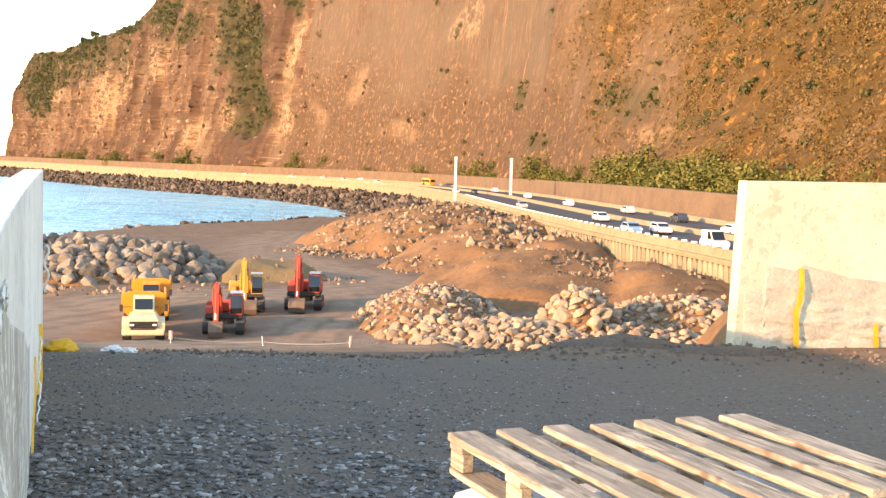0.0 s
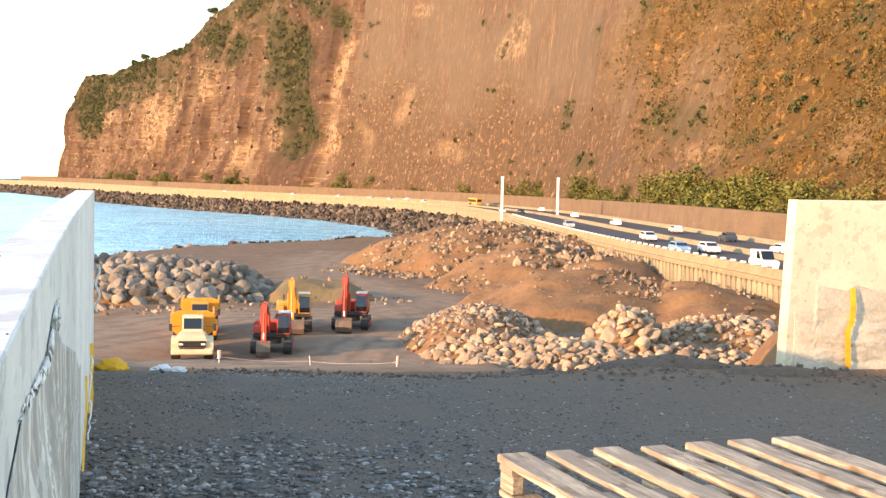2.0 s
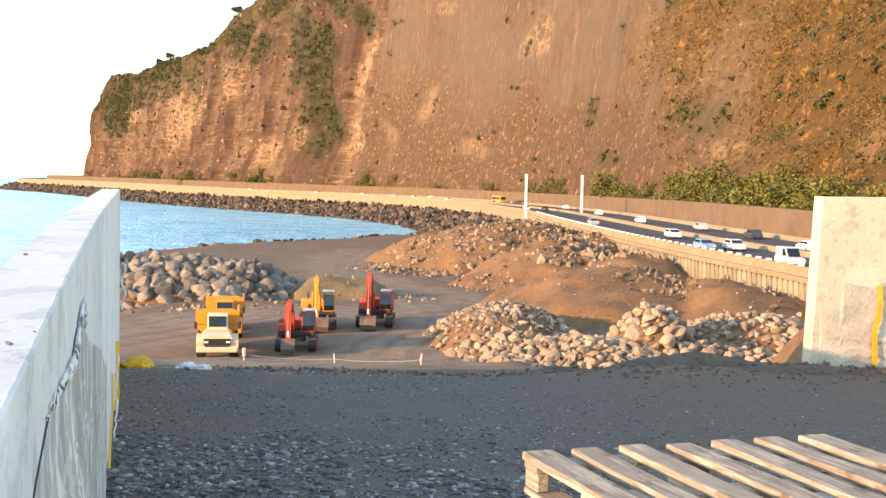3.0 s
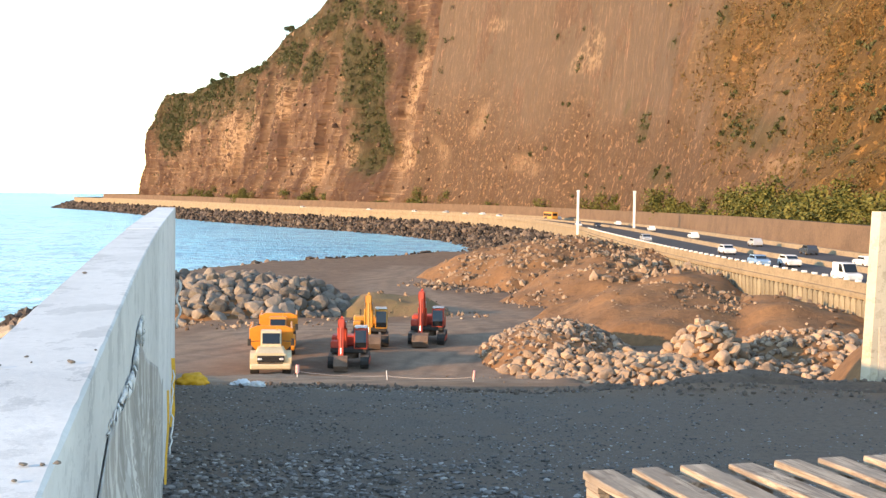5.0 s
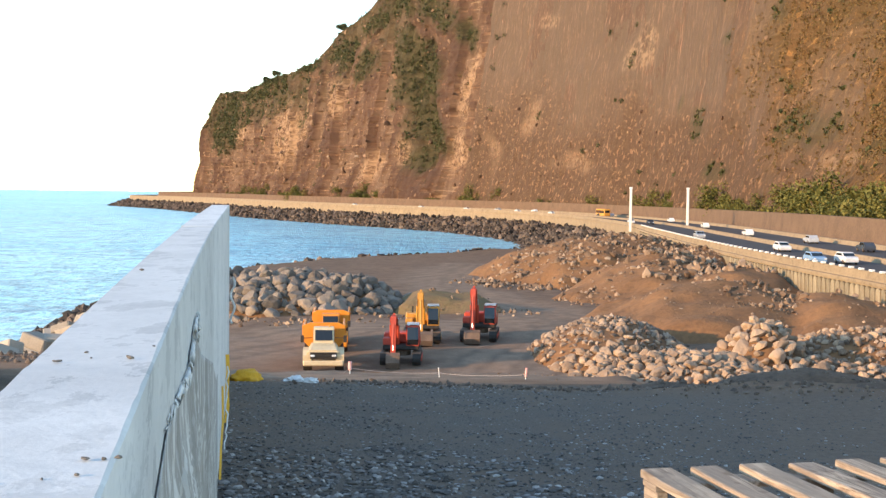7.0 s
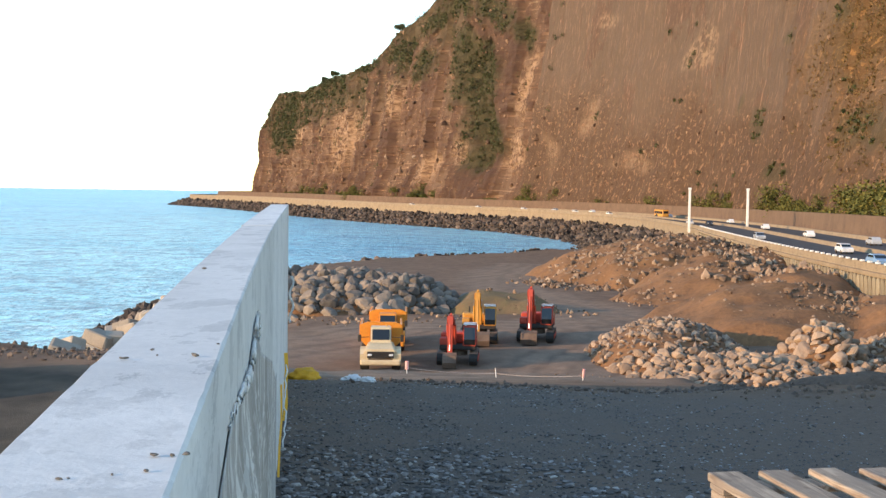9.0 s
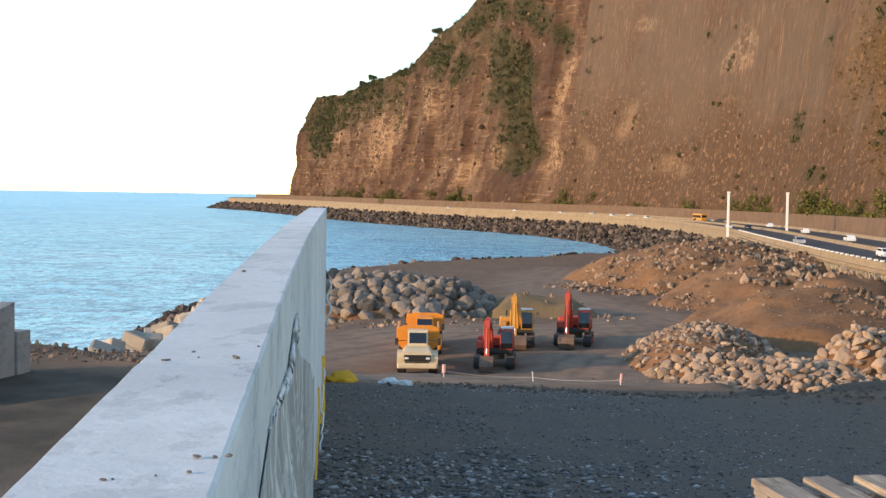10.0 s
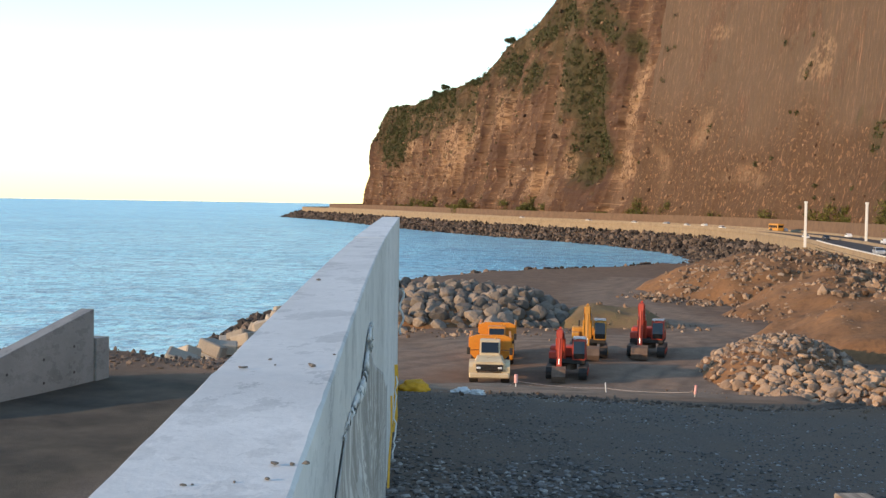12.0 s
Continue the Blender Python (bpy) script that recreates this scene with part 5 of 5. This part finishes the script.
    prism(bm, [(-1.5, 1.9), (-1.5, 3.0), (-1.0, 3.2), (1.0, 3.2), (1.5, 3.0), (1.5, 1.9), (0.9, 1.3), (-0.9, 1.3)], 3.15, 3.32, turn)
    part("headboard", bm, body_paint, bed)
    for k in range(5):
        for sx in (-1, 1):
            part("rib", box(bmesh.new(), (sx * 1.5 - 0.06, 3.7 + k * 1.05, 1.9), (sx * 1.5 + 0.06, 3.85 + k * 1.05, 2.95), 0.01), body_paint, bed)
    return t


def excavator(m, colour_m, label, boom_top=4.7, reach=3.2, bucket_w=1.2, bx=0.0):
    """Tracked excavator, boom towards -y, bucket resting on the ground."""
    t = thing("excavator", m, label, "excavator", "parked site vehicles")
    house = colour_m
    for sx in (-1, 1):
        bm = bmesh.new()
        prism(bm, [(-2.0, 0.35), (-1.75, 0.05), (1.75, 0.05), (2.0, 0.35), (2.0, 0.6), (1.75, 0.88), (-1.75, 0.88), (-2.0, 0.6)], sx * 0.9, sx * 1.5)
        tr = part("track", bm, M_TRACK, t)
        for k in range(12):
            part("track_shoe", box(bmesh.new(), (min(sx * 0.88, sx * 1.52), -1.75 + k * 0.3, 0.86), (max(sx * 0.88, sx * 1.52), -1.55 + k * 0.3, 0.93), 0.01), M_STEEL, tr)
        part("track_frame", box(bmesh.new(), (min(sx * 1.5, sx * 1.55), -1.4, 0.3), (max(sx * 1.5, sx * 1.55), 1.4, 0.62), 0.02), colour_m, tr)
    part("turntable", tube(bmesh.new(), (0, 0, 0.6), (0, 0, 1.12), 0.7, None, 18), M_STEEL, t)
    bm = box(bmesh.new(), (-1.35, -1.2, 1.1), (1.35, 1.5, 1.45), 0.06)
    part("deck", bm, M_TRACK, t, "black undercarriage deck")
    part("engine_cover", box(bmesh.new(), (-1.35, 0.0, 1.45), (1.35, 1.55, 2.25), 0.1), house, t)
    bm = bmesh.new()
    prism(bm, [(1.5, 1.1), (1.55, 2.1), (1.9, 2.05), (2.15, 1.75), (2.15, 1.3), (1.9, 1.1)], -1.35, 1.35)
    part("counterweight", bm, house, t)
    part("exhaust", tube(bmesh.new(), (-0.8, 0.9, 2.2), (-0.8, 0.9, 2.75), 0.06, None, 8), M_TRACK, t)
    part("tool_box", box(bmesh.new(), (-1.35, -1.15, 1.45), (-0.75, 0.0, 1.95), 0.05), house, t)
    cab = bmesh.new()
    prism(cab, [(-1.25, 1.4), (-1.3, 1.9), (-1.05, 2.85), (-0.9, 2.95), (0.35, 2.95), (0.4, 1.4)], 0.38, 1.38)
    bmesh.ops.bevel(cab, geom=cab.edges[:], offset=0.05, segments=2, affect="EDGES")
    cab = part("cab", cab, house, t)
    bm = bmesh.new()
    prism(bm, [(-1.27, 1.5), (-1.32, 1.9), (-1.09, 2.78), (-1.06, 2.78), (-1.28, 1.9), (-1.22, 1.5)], 0.47, 1.29)
    part("windscreen", bm, M_GLASS_V, cab, "dark windscreen")
    part("side_window", box(bmesh.new(), (1.36, -0.9, 1.95), (1.395, 0.25, 2.75), 0.0), M_GLASS_V, cab, "dark side window")
    part("cab_roof", box(bmesh.new(), (0.4, -1.0, 2.94), (1.36, 0.36, 3.03), 0.03), M_LAMP, cab, "pale cab roof")
    part("work_lamp", box(bmesh.new(), (0.5, -1.1, 2.9), (0.66, -1.0, 3.02), 0.02), M_LAMP, cab, "work lamp")
    bm = bmesh.new()
    up = [(-0.3, 1.35), (-0.9, 2.9), (-1.75, boom_top - 0.1), (-2.0, boom_top), (-2.25, boom_top - 0.15), (-2.15, boom_top - 0.45), (-1.55, 2.95), (-0.75, 1.35)]
    prism(bm, up, bx - 0.3, bx + 0.22)
    boom = part("boom", bm, colour_m, t)
    for sx in (bx - 0.3, bx + 0.26):
        part("boom_cylinder", tube(bmesh.new(), (sx, -0.95, 1.5), (sx, -1.45, 3.0), 0.09, None, 8), colour_m, boom)
        part("piston_rod", tube(bmesh.new(), (sx, -1.4, 2.85), (sx, -1.62, 3.5), 0.045, None, 8), M_CHROME, boom)
    bm = bmesh.new()
    prism(bm, [(-1.95, boom_top + 0.12), (-2.3, boom_top + 0.05), (-reach, 1.05), (-reach + 0.28, 0.98), (-2.1, boom_top - 0.6)], bx - 0.22, bx + 0.15)
    stick = part("stick", bm, colour_m, t)
    part("stick_cylinder", tube(bmesh.new(), (bx - 0.02, -1.3, boom_top - 0.2), (bx - 0.02, -2.0, boom_top + 0.2), 0.09, None, 8), colour_m, stick)
    part("bucket_cylinder", tube(bmesh.new(), (bx - 0.02, -2.6, boom_top - 0.5), (bx - 0.02, -reach - 0.1, 1.7), 0.07, None, 8), colour_m, stick)
    part("piston_rod", tube(bmesh.new(), (bx - 0.02, -reach - 0.04, 1.9), (bx - 0.02, -reach - 0.16, 1.3), 0.04, None, 8), M_CHROME, stick)
    bm = bmesh.new()
    w = bucket_w / 2
    prism(bm, [(-reach - 0.1, 1.15), (-reach - 0.5, 0.95), (-reach - 0.65, 0.45), (-reach - 0.45, 0.03), (-reach + 0.25, 0.0), (-reach + 0.3, 0.1), (-reach - 0.3, 0.2), (-reach - 0.4, 0.6), (-reach + 0.1, 1.0)], bx - w - 0.02, bx + w - 0.02)
    bucket = part("bucket", bm, M_STEEL, t, "worn brown steel bucket")
    for k in range(5):
        x = bx - w + 0.1 + k * (bucket_w - 0.2) / 4
        part("bucket_tooth", box(bmesh.new(), (x - 0.07, -reach + 0.2, -0.0), (x + 0.03, -reach + 0.48, 0.08), 0.01), M_STEEL, bucket)
    return t


def stand(x, y, rz, scale=1.0):
    z = height_at(x, y)
    return Matrix.Translation((x, y, z - 0.03)) @ Matrix.Rotation(radians(rz), 4, "Z") @ Matrix.Scale(scale, 4)


dump_truck(stand(-19.5, 80.3, 13, 0.97), M_CREAM, M_ORANGE, "cream articulated dump truck with an orange dump body in the yard")
dump_truck(stand(-21.6, 91.0, 12, 0.95), M_ORANGE, M_ORANGE, "orange articulated dump truck parked behind a cream one")
excavator(stand(-15.3, 86.6, 7, 0.95), M_RED, "red tracked excavator with its boom folded up", 3.65, 3.0, 1.0, -0.45)
excavator(stand(-15.8, 99.0, 9, 1.0), M_AMBER, "yellow tracked excavator with a wide brown bucket", 4.1, 3.0, 1.9, -0.1)
excavator(stand(-11.4, 102.0, 2, 1.0), M_RED, "red tracked excavator with its boom raised", 4.35, 3.1, 1.3, -0.35)

M_CARS = [paint("car_paint_white", (0.8, 0.8, 0.8), 0.25), paint("car_paint_silver", (0.45, 0.47, 0.5), 0.25), paint("car_paint_dark", (0.05, 0.06, 0.08), 0.25), paint("car_paint_blue", (0.25, 0.4, 0.6), 0.25)]


def build_car(col, van=False):
    t = thing("van" if van else "car", pose(0, 0, 0), "white delivery van driving on the coast road" if van else "small car driving on the coast road", "van" if van else "car", "traffic on the coast road")
    h = 1.95 if van else 1.45
    bm = bmesh.new()
    prism(bm, [(-2.1, 0.3), (-2.15, 0.75), (-1.9, 0.9), (-1.1, 1.0), (2.0, 1.0), (2.1, 0.7), (2.1, 0.3)], -0.85, 0.85)
    bmesh.ops.bevel(bm, geom=bm.edges[:], offset=0.07, segments=2, affect="EDGES")
    body = part("body", bm, col, t)
    bm = bmesh.new()
    prism(bm, [(-1.15, 0.95), (-0.5, h - 0.05), (-0.3, h), (1.4 if not van else 1.95, h), (2.0, 0.95)], -0.74, 0.74)
    bmesh.ops.bevel(bm, geom=bm.edges[:], offset=0.06, segments=2, affect="EDGES")
    cabin = part("cabin", bm, col, t)
    bm = bmesh.new()
    prism(bm, [(-1.16, 1.02), (-0.56, h - 0.1), (-0.5, h - 0.1), (-1.1, 1.02)], -0.66, 0.66, Matrix.Translation((0, -0.03, 0)))
    part("windscreen", bm, M_GLASS_V, cabin, "dark windscreen")
    for sx in (-1, 1):
        part("side_window", prism(bmesh.new(), [(-0.85, 1.04), (-0.4, h - 0.13), (0.2 if van else 1.3, h - 0.13), (0.2 if van else 1.65, 1.04)], sx * 0.735, sx * 0.755), M_GLASS_V, cabin, "dark side window")
        part("headlight", box(bmesh.new(), (sx * 0.65 - 0.15, -2.18, 0.62), (sx * 0.65 + 0.15, -2.08, 0.78), 0.02), M_LAMP, body, "clear headlight")
        for y in (-1.3, 1.3):
            wheel(t, sx * 0.78, y, 0.31, 0.2, sx)
    return t


def road_spot(offset, az):
    """Place and heading on the carriageway at that offset where it lies in that direction."""
    c = along(offset, -0.985)
    a_ = np.degrees(np.arctan2(-c[:, 0], c[:, 1]))
    ok = c[:, 1] > 60
    i_ = int(np.argmin(np.where(ok, np.abs(a_ - az), 999)))
    j_ = min(i_ + 1, len(c) - 1) if a_[i_] < az else i_ - 1
    k_ = (az - a_[i_]) / (a_[j_] - a_[i_] + 1e-9)
    q = c[i_] + (c[j_] - c[i_]) * np.clip(k_, 0, 1)
    return q, math.degrees(math.atan2(-tang[i_][0], tang[i_][1]))


kinds = {}
for az, off, kind in ((-3.61, 5, 1), (-7.25, 9, 0), (-8.66, 4.5, 3), (-9.99, 8.5, 0), (-12.43, 5, 9), (-0.53, 5, 0), (-1.4, 9, 2), (-5.75, 17.5, 0), (-8.48, 21.5, 1), (-3.86, 18, 0), (-2.33, 22, 0), (0.4, 21, 0),
                      (0.9, 17, 2), (3.11, 8, 0), (3.9, 18, 0), (4.67, 8, 0), (5.6, 18, 1), (7.03, 8, 0), (9.13, 9, 0), (12.2, 9, 0), (-10.8, 22, 2), (-13.2, 18, 0)):
    q, hd = road_spot(off, az)
    m = pose(*q, 0, 0, hd if off < 14 else hd + 180)
    if kind not in kinds:
        kinds[kind] = build_car(M_CARS[kind % 4] if kind != 9 else M_CARS[0], kind == 9)
        kinds[kind].matrix_basis = m
    else:
        copy_thing(kinds[kind], m)

q, hd = road_spot(17.5, 0.75)
bus = thing("bus", pose(*q, 0, 0, hd + 180), "yellow coach driving on the coast road", "bus", "traffic on the coast road")
bm = box(bmesh.new(), (-1.25, -6, 0.45), (1.25, 6, 3.2), 0.15)
bbody = part("body", bm, M_AMBER, bus)
part("windscreen", box(bmesh.new(), (-1.1, -6.03, 1.3), (1.1, -5.95, 2.8), 0.03), M_GLASS_V, bbody, "dark windscreen")
part("rear_window", box(bmesh.new(), (-0.95, 5.96, 1.7), (0.95, 6.03, 2.7), 0.03), M_GLASS_V, bbody, "dark rear window")
for sx in (-1, 1):
    for k in range(6):
        part("side_window", box(bmesh.new(), (min(sx * 1.22, sx * 1.27), -5.4 + k * 1.85, 1.6), (max(sx * 1.22, sx * 1.27), -3.75 + k * 1.85, 2.6), 0.0), M_GLASS_V, bbody, "dark side window")
    for y in (-3.6, 3.4):
        wheel(bus, sx * 1.08, y, 0.48, 0.3, sx)

# ---- posts beside the road ----
M_POST = varied("white_painted_post", (0.6, 0.58, 0.54), (0.78, 0.76, 0.72), 0.8, 0.6)


def tall_post(x, y, z0, z1, label):
    t = thing("roadside_post", pose(x, y, z0), label, "post", "tall white posts by the road")
    h = z1 - z0
    part("footing", box(bmesh.new(), (-0.7, -0.7, 0), (0.7, 0.7, 0.5), 0.05), M_SEAWALL, t)
    bm = box(bmesh.new(), (-0.33, -0.33, 0.5), (0.33, 0.33, h - 0.5), 0.06)
    part("shaft", bm, M_POST, t)
    part("cap", box(bmesh.new(), (-0.42, -0.42, h - 0.5), (0.42, 0.42, h), 0.05), M_POST, t)
    return t


q, _ = road_spot(-1.2, -0.5)
d_ = math.hypot(q[0], q[1])
tall_post(q[0], q[1], q[2] - 1.6, EYE + d_ * math.tan(radians(0.2)), "thick white post standing against the seawall")
q, _ = road_spot(14.8, -3.07)
d_ = math.hypot(q[0], q[1])
tall_post(q[0], q[1], q[2], EYE + d_ * math.tan(radians(0.2)), "thick white post standing on the median")

# ---- tape and pegs along the ramp, loose things at the platform's edge ----
M_TAPE = varied("white_red_tape", (0.4, 0.3, 0.27), (0.6, 0.54, 0.5), 3, 0.6)
M_PEG = varied("red_white_peg", (0.7, 0.12, 0.08), (0.8, 0.7, 0.66), 2.0, 0.6)
PEGS = [(-17.4, 58.0), (-12.9, 58.5), (-8.6, 59.3), (-4.2, 56.5)]
for k, (x, y) in enumerate(PEGS):
    t = thing("marker_post", pose(x, y, height_at(x, y) - 0.05, 4 * (k - 2), 5 * (1 - k % 3)), "short red and white marker post holding barrier tape", "marker post", "marker posts along the ramp")
    part("stake", tube(bmesh.new(), (0, 0, 0), (0, 0, 0.62), 0.025, 0.022, 8), M_POST, t)
    if k in (0, 1, 3):
        part("red_sleeve", tube(bmesh.new(), (0, 0, 0.25), (0, 0, 0.66), 0.09 if k == 1 else 0.06, None, 10), M_PEG, t, "red and white sleeve")
for k in range(len(PEGS) - 1):
    (xa, ya), (xb, yb) = PEGS[k], PEGS[k + 1]
    bm = bmesh.new()
    prev = None
    for i_ in range(13):
        u = i_ / 12
        x, y = xa + (xb - xa) * u, ya + (yb - ya) * u
        z = height_at(xa, ya) * (1 - u) + height_at(xb, yb) * u + 0.3 - 0.1 * math.sin(math.pi * u) ** 0.7
        row = [bm.verts.new((x, y, z + dz)) for dz in (-0.005, 0.005)] + [bm.verts.new((x, y + 0.01, z + dz)) for dz in (0.005, -0.005)]
        if prev:
            for a_ in range(4):
                bm.faces.new((prev[a_], prev[(a_ + 1) % 4], row[(a_ + 1) % 4], row[a_]))
        prev = row
    tagged(new("barrier_tape", from_bm("barrier_tape", bm, M_TAPE)), "sagging white and red barrier tape", "tape", "tape along the ramp")


def crumpled(name, x, y, sx, sy, sz, material, label, category, seed):
    bm = bmesh.new()
    bmesh.ops.create_icosphere(bm, subdivisions=4, radius=1)
    for v in bm.verts:
        n = noise.fractal(v.co * 2.6 + Vector((seed, 0, 0)), 1.0, 2.0, 4)
        v.co *= 1 + (0.22 if name == 'yellow_bag' else 0.45) * n
        v.co = Vector((v.co.x * sx, v.co.y * sy, max(v.co.z, -0.3) * sz))
    o = new(name, from_bm(name, bm, material, True))
    o.matrix_basis = pose(x, y, height_at(x, y) + 0.25 * sz, 0, 0, seed * 20)
    return tagged(o, label, category)


crumpled("yellow_bag", -12.25, 39.5, 0.5, 0.35, 0.3, M_YELLOW, "crumpled yellow bag lying at the wall foot", "bag", 1)
crumpled("white_cloth", -10.9, 40.6, 0.45, 0.3, 0.14, M_CLOTH, "crumpled white cloth on the gravel", "cloth", 4)
crumpled("white_cloth", -10.2, 40.1, 0.4, 0.25, 0.12, M_CLOTH, "crumpled white cloth on the gravel", "cloth", 6)

# ---- concrete blocks on the seaward shore ----
M_BLOCK = varied("pale_sea_block", (0.2, 0.165, 0.13), (0.44, 0.37, 0.29), 0.8, 0.9, bump_s=0.6, bump_d=0.05, per_object=0.4)
block_me = []
for k in range(3):
    bm = box(bmesh.new(), (-1, -1, -0.75), (1, 1, 0.75), 0.14)
    for v in bm.verts:
        v.co += noise.noise_vector(v.co * 1.5 + Vector((k * 7, 0, 0))) * 0.12
    block_me.append(from_bm("sea_block", bm, M_BLOCK))
rb = random.Random(21)
for k in range(190):
    y = rb.uniform(84, 178)
    inl = rb.uniform(-1.5, 5.5)
    x = float(np.interp(y, [84, 100, 125, 165, 178], [-51, -52, -58.5, -68.5, -70])) + inl
    z = max(float(land(np.array([x]), np.array([y]))[0]), -11.2) + 0.5
    lift = 0.4 + (1.5 if rb.random() < 0.45 and 0 < inl < 4.5 else 0)
    o = new("sea_block", block_me[k % 3])
    o.matrix_basis = Matrix.Translation((x, y, z + lift)) @ Euler((rb.uniform(-.4, .4), rb.uniform(-.45, .4), rb.uniform(-.9, .9))).to_matrix().to_4x4() @ Matrix.Diagonal((rb.uniform(0.6, 1.4), rb.uniform(0.6, 1.2), rb.uniform(0.5, 1.0), 1))
    tagged(o, "pale weathered concrete armour block on the shore", "concrete block", "armour blocks on the shore")
spots = []
for _ in range(420):
    y = rb.uniform(84, 175)
    x = float(np.interp(y, [88, 100, 125, 165], [-54.5, -55.5, -62, -73])) + rb.uniform(-2.6, 1.2)
    spots.append((x, y, max(float(land(np.array([x]), np.array([y]))[0]), -12.3) + 0.9, rb.uniform(0.5, 1.3)))
rock_cloud("seaward_rocks", spots, 9, M_ARMOUR, "dark wet rocks below the concrete blocks", "rocks")

# ---- seawall panels and coping ----
M_PANEL = varied("pale_shotcrete_panel", (0.1, 0.078, 0.048), (0.38, 0.305, 0.195), 0.7, 0.9, bump_s=0.6, bump_d=0.05, per_object=0.3)
seawall = bpy.data.objects["seawall"]
fine = even(COAST, 1.35)
ftan = np.gradient(fine[:, :2], axis=0)
bm = bmesh.new()
prism(bm, [(-0.55, -4.9), (-0.55, -0.45), (-0.42, -0.1), (0, 0), (0.42, -0.1), (0.55, -0.45), (0.55, -4.9)], 0.0, 0.3)
panel_me = from_bm("panel", bm, M_PANEL)
cope_me = from_bm("coping", box(bmesh.new(), (-0.12, -0.32, 0), (0.3, 0.32, 0.22), 0.04), M_POST)
for i_ in range(len(fine)):
    x, y, z = fine[i_]
    if not 95 < y < 300:
        continue
    th = math.atan2(ftan[i_][1], ftan[i_][0])
    out = Vector((-math.sin(th), math.cos(th), 0))
    base = Matrix.Translation(Vector((x, y, z)) + out * 0.12) @ Matrix.Rotation(th + math.pi / 2, 4, "Z")
    o = new("panel", panel_me)
    o.matrix_basis = base @ Matrix.Translation((0, 0, -1.45))
    o.parent = seawall
    if i_ % 2 == 0:
        o = new("coping", cope_me)
        o.matrix_basis = Matrix.Translation((x, y, z)) @ Matrix.Rotation(th + math.pi / 2, 4, "Z") @ Matrix.Translation((-0.1, 0, 0.0))
        o.parent = seawall

# ---- formwork panels and tie holes on the pale wall ----
east = bpy.data.objects["wall_east"]
M_HOLE = varied("dark_tie_hole", (0.05, 0.045, 0.04), (0.09, 0.08, 0.07), 8, 0.9)
pw, ph = 1.58, 1.32
for c_ in range(10):
    for r_ in range(4):
        z0, s0_ = 0.42 + r_ * ph, 0.3 + c_ * pw
        bm = bmesh.new()
        fr = Matrix.Translation(on_east(s0_, z0, 0.0)) @ Matrix(((ED.x, EN.x, 0, 0), (ED.y, EN.y, 0, 0), (0, 0, 1, 0), (0, 0, 0, 1)))
        box(bm, (0.006, 0.003, 0.006), (pw - 0.006, 0.009, ph - 0.006), 0.002)
        o = part("formwork_panel", bm, M_CONC_R, east)
        o.matrix_basis = fr
        for hx in ((0.4,) if (r_ + c_) % 2 else ()):
            h = part("tie_hole", tube(bmesh.new(), (hx, 0.006, ph * 0.5), (hx, 0.016, ph * 0.5), 0.022, None, 8), M_HOLE, o)

# ---- foam where the swell meets the armour rocks ----
M_FOAM = varied("sea_foam", (0.6, 0.65, 0.68), (0.8, 0.82, 0.83), 0.5, 0.8)
fo = random.Random(33)
vs, fs = [], []
for i_ in range(len(COAST)):
    if not 330 < COAST[i_, 1] < 640:
        continue
    for _ in range(2):
        if fo.random() < 0.35:
            continue
        o_, j_ = -20.5 + fo.uniform(-1.6, 0.6), fo.uniform(-3, 3)
        c_ = Vector((COAST[i_, 0] + INLAND[i_][0] * o_ + tang[i_][0] * j_, COAST[i_, 1] + INLAND[i_][1] * o_ + tang[i_][1] * j_, SEA + 0.04))
        a_, b_ = fo.uniform(0.8, 3.0), fo.uniform(0.2, 0.7)
        k0 = len(vs)
        for q_ in range(9):
            th = q_ / 9 * 6.283
            r_ = fo.uniform(0.6, 1.2)
            vs.append((c_.x + tang[i_][0] * math.cos(th) * a_ * r_ + INLAND[i_][0] * math.sin(th) * b_ * r_, c_.y + tang[i_][1] * math.cos(th) * a_ * r_ + INLAND[i_][1] * math.sin(th) * b_ * r_, c_.z))
        fs.append(tuple(range(k0, k0 + 9)))
tagged(link_mesh("foam", vs, fs, M_FOAM), "white foam along the rocky waterline", "foam", kind="stuff")
